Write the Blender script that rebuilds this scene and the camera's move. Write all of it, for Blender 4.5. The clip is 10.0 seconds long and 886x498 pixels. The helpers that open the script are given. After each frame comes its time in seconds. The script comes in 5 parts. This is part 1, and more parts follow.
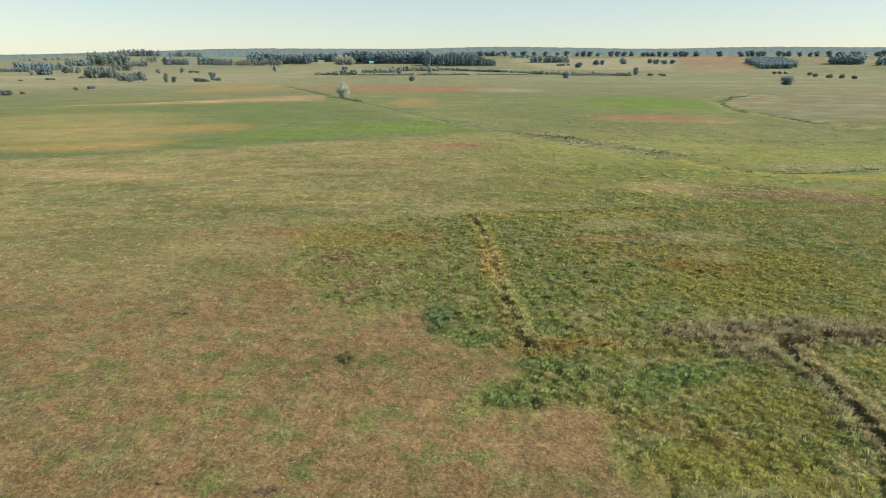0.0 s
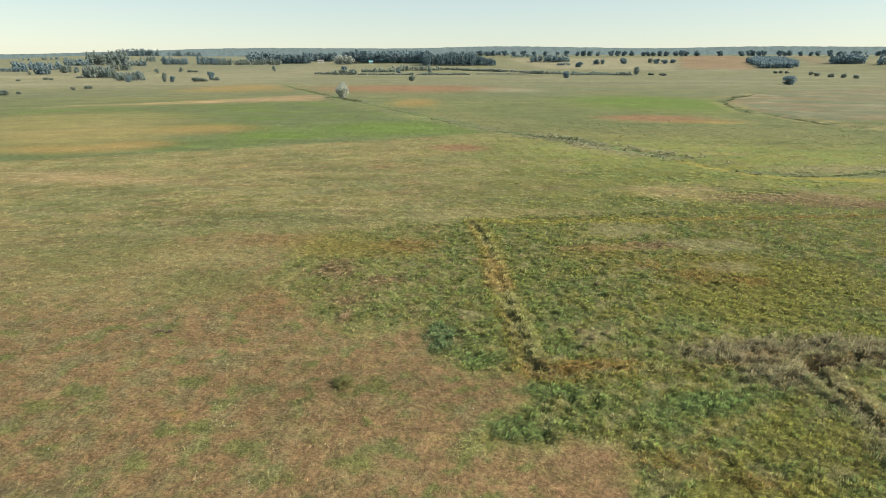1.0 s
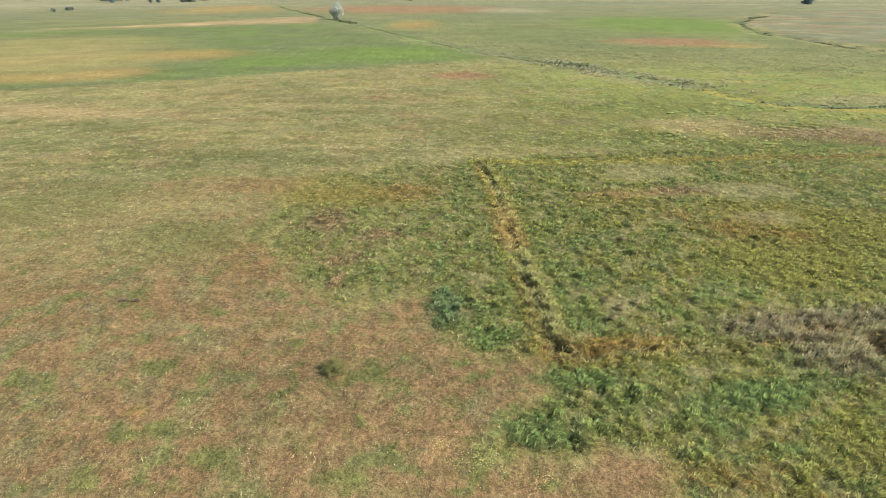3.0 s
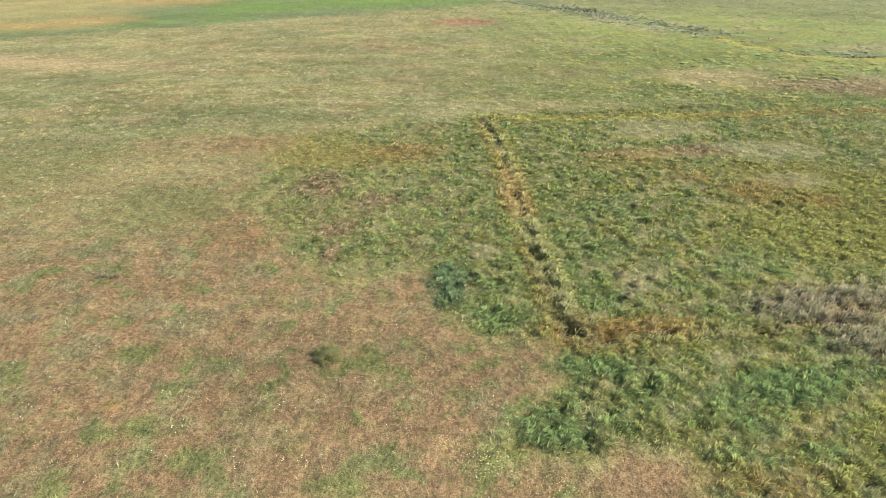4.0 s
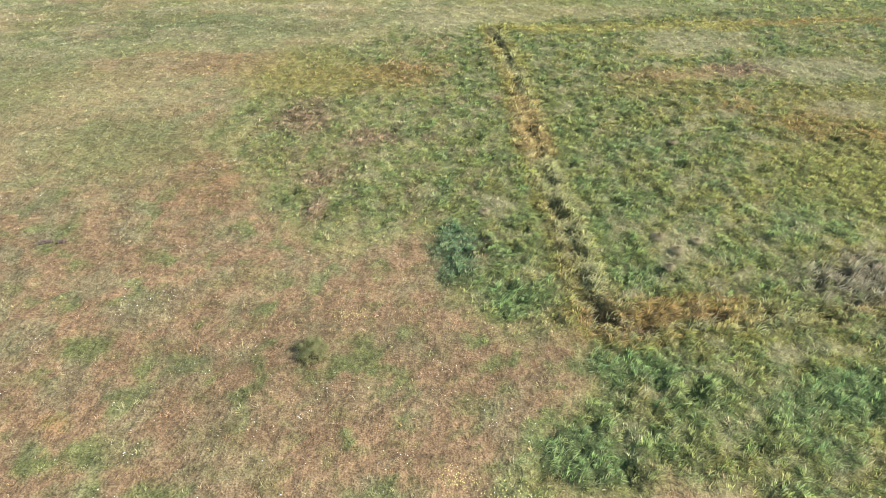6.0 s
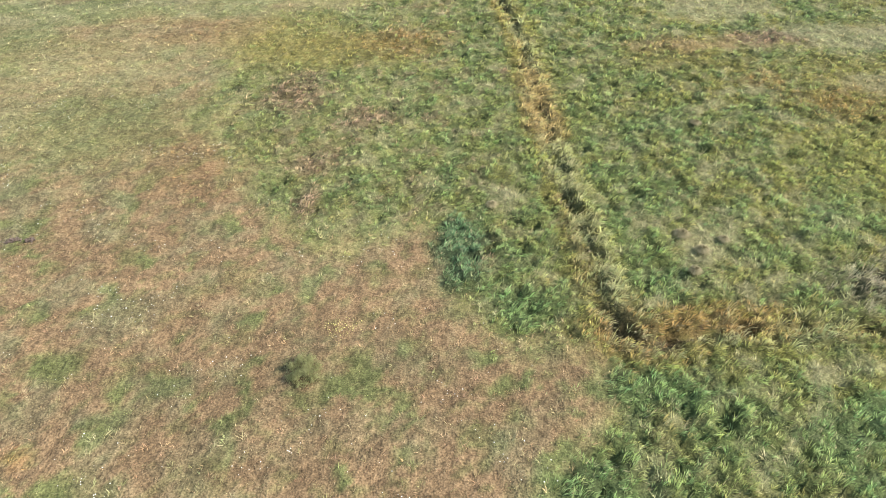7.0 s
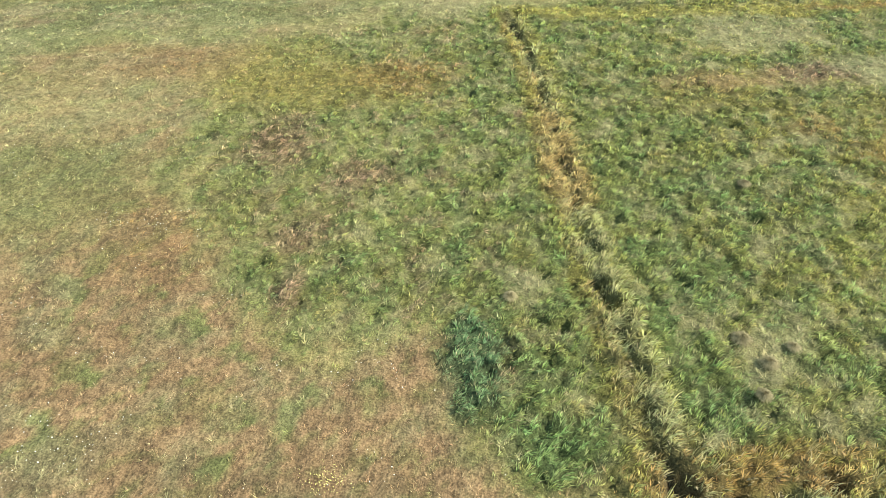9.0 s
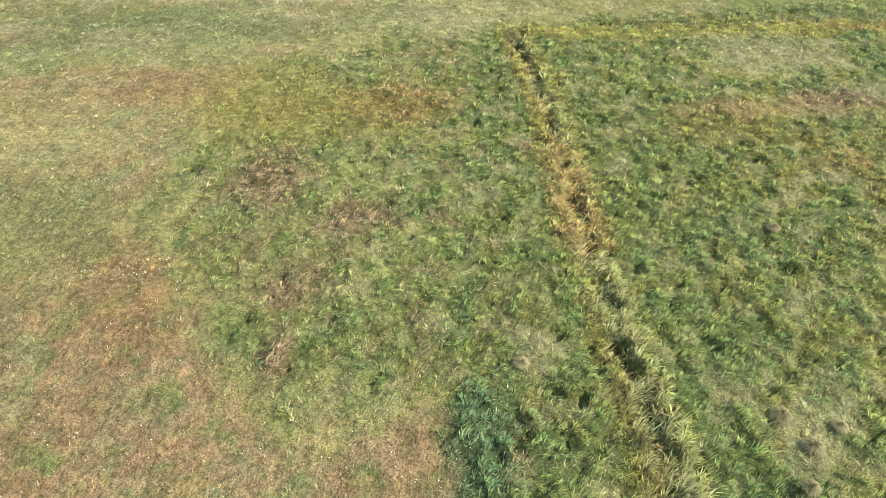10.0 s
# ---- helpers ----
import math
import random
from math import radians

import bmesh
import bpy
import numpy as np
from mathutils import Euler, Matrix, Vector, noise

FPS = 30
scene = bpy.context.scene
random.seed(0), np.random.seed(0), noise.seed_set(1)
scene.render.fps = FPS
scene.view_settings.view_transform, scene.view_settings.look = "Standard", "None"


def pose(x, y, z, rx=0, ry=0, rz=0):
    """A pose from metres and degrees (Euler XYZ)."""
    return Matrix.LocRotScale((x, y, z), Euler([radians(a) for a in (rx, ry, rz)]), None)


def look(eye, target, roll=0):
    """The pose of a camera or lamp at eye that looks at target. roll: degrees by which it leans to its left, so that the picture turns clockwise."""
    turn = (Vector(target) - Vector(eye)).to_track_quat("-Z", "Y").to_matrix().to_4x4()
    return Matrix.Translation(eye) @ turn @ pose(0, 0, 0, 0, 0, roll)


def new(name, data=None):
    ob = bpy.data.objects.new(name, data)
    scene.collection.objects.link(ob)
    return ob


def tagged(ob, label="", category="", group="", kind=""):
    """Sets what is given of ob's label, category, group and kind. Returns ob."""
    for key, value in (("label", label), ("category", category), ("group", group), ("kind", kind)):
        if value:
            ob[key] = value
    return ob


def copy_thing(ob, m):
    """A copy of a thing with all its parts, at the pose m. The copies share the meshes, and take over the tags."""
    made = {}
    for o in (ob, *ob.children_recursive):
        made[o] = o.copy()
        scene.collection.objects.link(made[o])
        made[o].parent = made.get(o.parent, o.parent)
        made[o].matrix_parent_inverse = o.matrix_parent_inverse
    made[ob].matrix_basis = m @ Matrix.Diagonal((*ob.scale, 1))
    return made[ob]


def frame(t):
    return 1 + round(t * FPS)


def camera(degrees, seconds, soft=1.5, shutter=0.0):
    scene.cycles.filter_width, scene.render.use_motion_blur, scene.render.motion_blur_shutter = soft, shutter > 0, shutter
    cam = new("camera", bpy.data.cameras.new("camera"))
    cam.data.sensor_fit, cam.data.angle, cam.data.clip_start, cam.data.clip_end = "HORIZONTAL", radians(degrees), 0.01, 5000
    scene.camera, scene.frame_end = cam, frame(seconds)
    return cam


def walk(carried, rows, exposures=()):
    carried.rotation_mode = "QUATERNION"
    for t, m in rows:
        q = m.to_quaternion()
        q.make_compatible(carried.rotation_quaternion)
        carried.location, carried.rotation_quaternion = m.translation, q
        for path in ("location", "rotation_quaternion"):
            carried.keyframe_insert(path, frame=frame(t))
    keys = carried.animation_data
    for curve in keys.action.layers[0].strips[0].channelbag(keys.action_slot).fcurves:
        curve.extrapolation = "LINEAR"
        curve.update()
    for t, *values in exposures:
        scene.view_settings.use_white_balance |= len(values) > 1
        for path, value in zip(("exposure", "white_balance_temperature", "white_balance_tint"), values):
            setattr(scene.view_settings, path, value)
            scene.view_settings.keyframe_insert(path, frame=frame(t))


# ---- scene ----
cam = camera(71.4, 10.0, soft=0.75)
METRES, EYE, TILT, LEAN, TURN = 35.46, 20.4, 0.0, 0.0, 0.0
ROWS = [
    (0.0, 0.0, 0.0, 0.0, 0.05, -16.94, -0.17),
    (0.5, -0.0024, 0.0504, 0.0007, 0.04, -16.97, -0.17),
    (1.0, -0.0052, 0.1005, 0.0014, 0.03, -16.98, -0.16),
    (1.5, -0.0078, 0.1498, 0.0011, 0.04, -17.1, -0.17),
    (2.0, -0.0101, 0.1996, -0.0008, 0.05, -19.09, -0.13),
    (2.5, -0.0129, 0.25, -0.0019, 0.03, -21.41, -0.11),
    (4.0, -0.0189, 0.4002, -0.0049, 0.0, -28.32, 0.07),
    (4.5, -0.0211, 0.4498, -0.0057, -0.02, -30.61, 0.08),
    (5.0, -0.0234, 0.4996, -0.007, -0.05, -32.89, 0.1),
    (5.5, -0.0256, 0.5495, -0.008, -0.09, -35.19, 0.15),
    (7.0, -0.033, 0.6976, -0.0138, -0.17, -41.56, 0.18),
    (7.5, -0.0361, 0.7488, -0.0145, -0.2, -42.21, 0.14),
    (8.0, -0.0395, 0.7991, -0.0157, -0.22, -42.17, 0.05),
    (8.5, -0.0423, 0.8489, -0.0168, -0.2, -42.13, 0.01),
    (9.0, -0.0454, 0.8986, -0.0168, -0.2, -42.12, -0.04),
    (9.5, -0.0493, 0.9483, -0.0173, -0.26, -42.07, -0.15),
    (10.0, -0.051, 0.9983, -0.0187, -0.22, -41.91, -0.18),
]
walk(cam, [(t, pose(0, 0, EYE, TILT, LEAN, TURN) @ pose(METRES * x, METRES * y, METRES * z, 90 + pitch, roll, yaw)) for t, x, y, z, yaw, pitch, roll in ROWS],
     exposures=[(0.0, 0.32, 7550, 9), (2.5, 0.57, 7500, 9), (4.5, 0.90, 6650, 14), (5.5, 0.95, 6400, 16), (7.0, 0.99, 6450, 14), (8.5, 1.00, 6800, 6), (10.0, 0.99, 6900, 5)])

# ---- world and sun ----
SUN_EL, SUN_AZ = 37.0, 96.0  # degrees above the horizon; clockwise from +y
world = bpy.data.worlds.new("world")
scene.world = world
world.use_nodes = True
wn, wl = world.node_tree.nodes, world.node_tree.links
sky = wn.new("ShaderNodeTexSky")
sky.sky_type = "NISHITA"
sky.sun_disc = False
sky.sun_elevation = radians(SUN_EL)
sky.sun_rotation = radians(SUN_AZ)
sky.air_density, sky.dust_density, sky.ozone_density = 1.0, 0.4, 1.0
sky.altitude = 700.0
wn["Background"].inputs["Strength"].default_value = 0.095
haze = wn.new("ShaderNodeMix")  # thin even haze over the clear sky
haze.data_type = "RGBA"
haze.inputs["Factor"].default_value = 0.42
haze.inputs["B"].default_value = (5.5, 7.4, 8.6, 1)
wl.new(sky.outputs["Color"], haze.inputs["A"])
wl.new(haze.outputs["Result"], wn["Background"].inputs["Color"])

sun_data = bpy.data.lights.new("sun", "SUN")
sun_data.energy, sun_data.angle, sun_data.color = 4.8, radians(0.6), (1.0, 0.945, 0.845)
sun = new("sun", sun_data)
el, az = radians(SUN_EL), radians(SUN_AZ)
sun_dir = Vector((math.cos(el) * math.sin(az), math.cos(el) * math.cos(az), math.sin(el)))
sun.matrix_world = look(sun_dir * 100, (0, 0, 0))


# ---- small numeric helpers ----
def smooth(a, b, v):
    s = np.clip((v - a) / (b - a), 0, 1)
    return s * s * (3 - 2 * s)


def lattice(ix, iy, seed):
    h = (ix.astype(np.int64) * 374761393 + iy.astype(np.int64) * 668265263 + seed * 1442695041) & 0xFFFFFFFF
    h = ((h ^ (h >> 13)) * 1274126177) & 0xFFFFFFFF
    return ((h ^ (h >> 16)) & 0xFFFF) / 65535.0


def lattice_noise(x, y, seed):
    """Gradient noise about 0.5."""
    ix, iy = np.floor(x), np.floor(y)
    fx, fy = x - ix, y - iy

    def corner(i, j):
        a = 6.2832 * lattice(ix + i, iy + j, seed)
        return np.cos(a) * (fx - i) + np.sin(a) * (fy - j)

    u, v = fx * fx * fx * (fx * (6 * fx - 15) + 10), fy * fy * fy * (fy * (6 * fy - 15) + 10)
    low = corner(0, 0) * (1 - u) + corner(1, 0) * u
    high = corner(0, 1) * (1 - u) + corner(1, 1) * u
    return 0.5 + 1.0 * (low * (1 - v) + high * v)


def fbm(x, y, size, octaves, seed):
    """Noise from 0 to 1 about 0.5; size: metres of its largest lumps."""
    total, amp, norm = 0.0, 1.0, 0.0
    ca, sa = math.cos(0.6), math.sin(0.6)
    u, v = x / size, y / size
    for i in range(octaves):
        total = total + amp * lattice_noise(u + 17.3 * i, v - 9.1 * i, seed + 31 * i)
        norm += amp
        amp *= 0.55
        u, v = 2.03 * (ca * u - sa * v), 2.03 * (sa * u + ca * v)
    return total / norm


def line_distance(x, y, points):
    """The distance to a polyline, and how far along it (0 to 1) the nearest place lies."""
    best, along = np.full(x.shape, 1e9), np.zeros(x.shape)
    n = len(points) - 1
    for i in range(n):
        (ax, ay), (bx, by) = points[i], points[i + 1]
        dx, dy = bx - ax, by - ay
        s = np.clip(((x - ax) * dx + (y - ay) * dy) / (dx * dx + dy * dy), 0, 1)
        d = np.hypot(x - ax - s * dx, y - ay - s * dy)
        near = d < best
        best = np.where(near, d, best)
        along = np.where(near, (i + s) / n, along)
    return best, along


def inside(x, y, points):
    """Signed distance to a polygon, positive inside."""
    d, _ = line_distance(x, y, points + points[:1])
    odd = np.zeros(x.shape, bool)
    for (ax, ay), (bx, by) in zip(points, points[1:] + points[:1]):
        if ay != by:
            odd ^= ((ay > y) != (by > y)) & (x < (bx - ax) * (y - ay) / (by - ay) + ax)
    return np.where(odd, d, -d)


# ---- plan of the plant cover, in metres ----
TALL_GREEN = [(15.0, -90.0), (12.5, 5.0), (11.5, 22.0), (10.1, 30.1), (9.8, 34.0), (4.7, 32.6), (2.0, 33.6), (3.3, 35.4), (4.8, 36.9), (5.6, 39.5), (4.7, 41.2), (1.6, 41.4), (-0.2, 43.6), (-1.2, 47.3), (-3.1, 49.5),
              (-5.8, 47.3), (-8.9, 48.7), (-10.8, 52.7), (-16.3, 59.5), (-16.3, 67.1), (-14.2, 77.9), (-7.1, 79.9), (-4.9, 84.2), (3.6, 84.2), (13.6, 85.3), (51.1, 92.0), (90.0, 100.0), (90.0, -90.0)]
DITCH = [(3.8, 82.6), (4.6, 76.9), (5.1, 70.8), (5.1, 67.0), (5.2, 62.4), (5.3, 57.8), (5.4, 53.1), (5.7, 50.6), (5.9, 48.0), (6.1, 45.3), (6.2, 43.0), (6.3, 41.5), (7.8, 41.2), (9.4, 41.7), (11.0, 41.9), (12.5, 41.6), (16.6, 41.9), (19.8, 42.2), (25.5, 42.7)]
BRANCH_A = [(25.5, 42.7), (29.7, 43.1), (34.2, 43.5), (60.0, 45.0)]
BRANCH_B = [(25.3, 42.5), (25.5, 38.1), (25.3, 34.0), (24.7, 29.6), (24.0, 22.0), (22.5, 0.0), (24.0, -90.0)]
TOP_STRIP = [(3.7, 83.0), (13.2, 83.0), (26.3, 83.6), (51.8, 86.3), (80.0, 88.0)]
UPPER_STRIP = [(51.6, 138.0), (54.7, 127.0), (59.3, 119.2), (67.0, 116.5), (82.0, 112.0), (95.0, 110.0)]
WILLOW_DITCH = [(-144.0, 570.2), (-84.1, 420.4), (-60.7, 368.6), (-38.5, 319.2), (-10.1, 251.3), (3.0, 220.5), (13.6, 199.8), (27.0, 179.7), (33.9, 173.1), (41.0, 157.6), (51.8, 140.0), (55.2, 128.5), (59.8, 121.0), (67.5, 118.5), (78.5, 121.0), (95.0, 126.0)]
CURVED_DITCH = [(216.9, 439.3), (171.7, 381.4), (149.8, 342.3), (130.7, 277.6), (133.3, 240.9), (135.8, 216.6), (142.9, 201.9)]
MEADOW = [(-210.9, 215.5), (-164.1, 275.4), (-66.6, 331.5), (-36.8, 284.2), (-13.9, 238.2), (12.9, 188.2), (-13.4, 174.5), (-53.1, 151.2), (-89.0, 133.9), (-112.6, 124.3)]
PALE_STRIP = [(-179.3, 292.4), (-140.0, 323.3), (-79.9, 399.1), (-65.6, 368.3), (-68.5, 341.2), (-132.8, 306.3)]
GREY_MEADOW = [(151.3, 342.3), (207.0, 430.9), (507.2, 625.9), (188.6, 228.8), (140.1, 234.0), (132.2, 265.3)]
BARE_FIELD = [(420, 1138), (550, 1517), (624, 1553), (692, 1484), (567, 1185), (532, 1090)]
PALE_FIELD = [(153, 1528), (540, 1500), (392, 1102), (182, 1187)]
STUBBLE = [(783, 1438), (814, 1421), (722, 1215), (703, 1212)]
# patches: x, y, half width, half length
NETTLE_BEDS = [(-0.2, 46.7, 1.2, 2.2), (-0.6, 48.6, 0.8, 1.1)]
LUSH_BEDS = [(2.4, 43.3, 1.6, 1.4), (7.0, 39.0, 2.0, 1.1), (3.8, 34.7, 1.5, 1.2), (14.7, 36.9, 2.4, 1.4), (17.0, 37.6, 2.0, 1.2)]
DOCK_BEDS = [(-11.0, 63.1, 1.9, 2.5), (-8.4, 54.9, 1.5, 1.4), (-8.5, 50.6, 0.5, 1.0), (-5.9, 59.5, 1.8, 1.3), (3.6, 66.0, 0.4, 0.6)]
RUST_BEDS = [(10.9, 42.5, 2.0, 0.9), (-4.2, 71.7, 3.0, 2.5), (25.6, 61.4, 3.6, 2.4), (21.0, 64.4, 1.6, 0.9), (30.0, 59.6, 1.8, 1.2), (-16.4, 35.6, 0.4, 0.3), (12.5, 31.5, 2.0, 1.0), (16.0, 30.0, 1.6, 0.6)]
OLIVE_BEDS = [(16.0, 68.5, 4.5, 2.2), (-13.1, 71.9, 5.0, 4.6), (-9.0, 70.0, 6.0, 3.0), (29.0, 66.0, 6.0, 3.0)]
YELLOW_BEDS = [(26.4, 53.7, 6.5, 4.6), (34.0, 60.0, 8.0, 6.0), (17.0, 28.0, 3.5, 2.2), (20.5, 33.5, 2.6, 2.4), (12.5, 27.5, 2.2, 1.6)]
STRAW_BEDS = [(5.2, 59.6, 1.3, 3.3), (5.1, 64.4, 1.0, 2.9)]
CORNER_BEDS = [(23.5, 43.6, 2.0, 0.6), (10.4, 42.2, 2.8, 0.7)]
TAN_BEDS = [(7.9, 31.6, 1.9, 1.6), (6.6, 29.2, 2.2, 1.8), (19.5, 70.8, 6.0, 1.0)]
BEIGE_BEDS = [(21.1, 65.3, 1.1, 1.1), (16.5, 70.8, 3.3, 1.4)]
PALE_BEDS = [(22.2, 78.9, 5.0, 3.6), (31.0, 72.0, 6.0, 2.6), (29.5, 64.0, 3.0, 1.6), (1.9, 51.3, 1.1, 1.0), (11.5, 47.6, 1.6, 1.4), (-1.5, 84.5, 3.5, 3.0)]
REED_BEDS = [(20.9, 44.2, 3.9, 2.0), (29.0, 44.9, 6.5, 1.8), (23.4, 41.4, 3.3, 2.4)]
FAR_REEDS = [(83.0, 125.0, 16.0, 6.0), (35.0, 160.0, 5.0, 6.0), (44.0, 150.0, 8.0, 8.0)]
DULL_BEDS = [(54.0, 98.5, 11.0, 4.0), (64.0, 93.5, 10.0, 2.4), (24.0, 72.0, 3.0, 1.2)]
FRESH_SPOTS = [(-16.7, 40.0, 1.0, 0.9), (-11.3, 33.0, 1.0, 0.6), (-4.5, 39.7, 0.9, 0.8), (0.9, 39.0, 0.7, 0.6), (-4.9, 31.3, 1.4, 0.6), (-16.3, 31.6, 0.7, 0.8), (-21.8, 32.5, 1.0, 0.7), (-25.0, 36.8, 1.5, 0.8)]
SOFT_GREEN = [(-22.3, 58.6, 5.5, 4.2), (-30.0, 88.0, 10.0, 6.0), (8.0, 100.0, 14.0, 6.0), (20.0, 107.0, 12.0, 7.0), (-38.0, 70.0, 6.0, 8.0)]
PINK_SPOTS = [(-19.0, 74.0, 4.5, 2.8), (-26.4, 73.5, 4.4, 3.0), (-24.0, 127.7, 17.5, 4.0), (-15.0, 55.0, 3.0, 3.0), (18.0, 108.0, 5.0, 3.0), (-6.0, 112.0, 6.0, 2.5)]
FAR_OLIVE = [(-132.0, 205.0, 42.0, 50.0), (-100.0, 180.0, 22.0, 22.0)]
FAR_ORANGE = [(-92.0, 151.0, 16.0, 7.0), (-78.0, 160.0, 9.0, 8.0), (-74.0, 198.0, 14.0, 13.0), (-155.4, 493.3, 33.8, 60.7), (-14.5, 327.1, 10.1, 27.2), (92.0, 226.0, 14.0, 6.0)]
FAR_BRIGHT = [(-17.4, 203.9, 20.1, 18.0), (108.3, 332.0, 40.9, 59.3), (-45.0, 180.0, 14.0, 8.0)]
FAR_RED = [(78.9, 240.2, 19.6, 14.0), (-28.5, 495.0, 72.9, 60.0), (4.0, 156.0, 7.0, 6.0), (175.0, 300.0, 16.0, 22.0)]
NEAR_PALE = [(-73.3, 116.0, 13.8, 5.5), (-60.0, 112.0, 16.0, 4.0), (38.7, 102.6, 7.0, 6.0)]
FAR_PALE = [(48.4, 472.7, 23.2, 28.2), (190.0, 290.0, 10.0, 12.0), (-370.0, 545.0, 60.0, 22.0), (-520.0, 760.0, 90.0, 30.0)]

# kinds of plant cover: colour, height, spread and leaf width
KINDS = {
    "tan": ((0.360, 0.225, 0.123), 0.16, 0.13, 0.016),
    "green": ((0.203, 0.216, 0.078), 0.18, 0.13, 0.016),
    "grey_herb": ((0.250, 0.233, 0.123), 0.16, 0.12, 0.017),
    "tall": ((0.296, 0.340, 0.106), 0.50, 0.11, 0.011),
    "nettle": ((0.146, 0.238, 0.105), 0.50, 0.13, 0.013),
    "lush": ((0.214, 0.320, 0.108), 0.50, 0.11, 0.011),
    "yellow": ((0.358, 0.350, 0.086), 0.42, 0.11, 0.011),
    "gold": ((0.425, 0.380, 0.098), 0.36, 0.14, 0.011),
    "dock": ((0.405, 0.252, 0.165), 0.46, 0.15, 0.013),
    "rust": ((0.385, 0.212, 0.068), 0.38, 0.16, 0.012),
    "olive": ((0.331, 0.279, 0.083), 0.34, 0.14, 0.011),
    "straw": ((0.540, 0.390, 0.150), 0.56, 0.22, 0.0105),
    "pale": ((0.348, 0.317, 0.166), 0.26, 0.16, 0.015),
    "reed": ((0.372, 0.322, 0.195), 0.85, 0.20, 0.012),
    "ditch_reed": ((0.400, 0.405, 0.185), 0.85, 0.28, 0.011),
    "mud_shade": ((0.050, 0.037, 0.024), 0.12, 0.10, 0.030),
    "hay": ((0.378, 0.345, 0.157), 0.22, 0.16, 0.018),
    # far kinds: extra blue and grey in these colours imitates haze
    "far_green": ((0.181, 0.220, 0.097), 0.18, 0.2, 0.03),
    "bright": ((0.178, 0.265, 0.066), 0.18, 0.2, 0.03),
    "orange": ((0.454, 0.308, 0.119), 0.18, 0.2, 0.03),
    "red": ((0.373, 0.216, 0.124), 0.18, 0.2, 0.03),
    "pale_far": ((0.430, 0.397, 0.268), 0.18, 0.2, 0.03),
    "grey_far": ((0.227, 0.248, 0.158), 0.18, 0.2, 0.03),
    "stubble": ((0.60, 0.43, 0.24), 0.12, 0.2, 0.03),
    "soil": ((0.36, 0.26, 0.165), 0.05, 0.2, 0.03),
    "wood_floor": ((0.08, 0.11, 0.07), 0.05, 0.2, 0.03),
}
NAMES = list(KINDS)
INDEX = {k: i for i, k in enumerate(NAMES)}
COLOURS = np.array([KINDS[k][0] for k in NAMES])
TALLNESS = np.array([KINDS[k][1] for k in NAMES])
SPREAD = np.array([KINDS[k][2] for k in NAMES])
LEAF_WIDTH = np.array([KINDS[k][3] for k in NAMES])


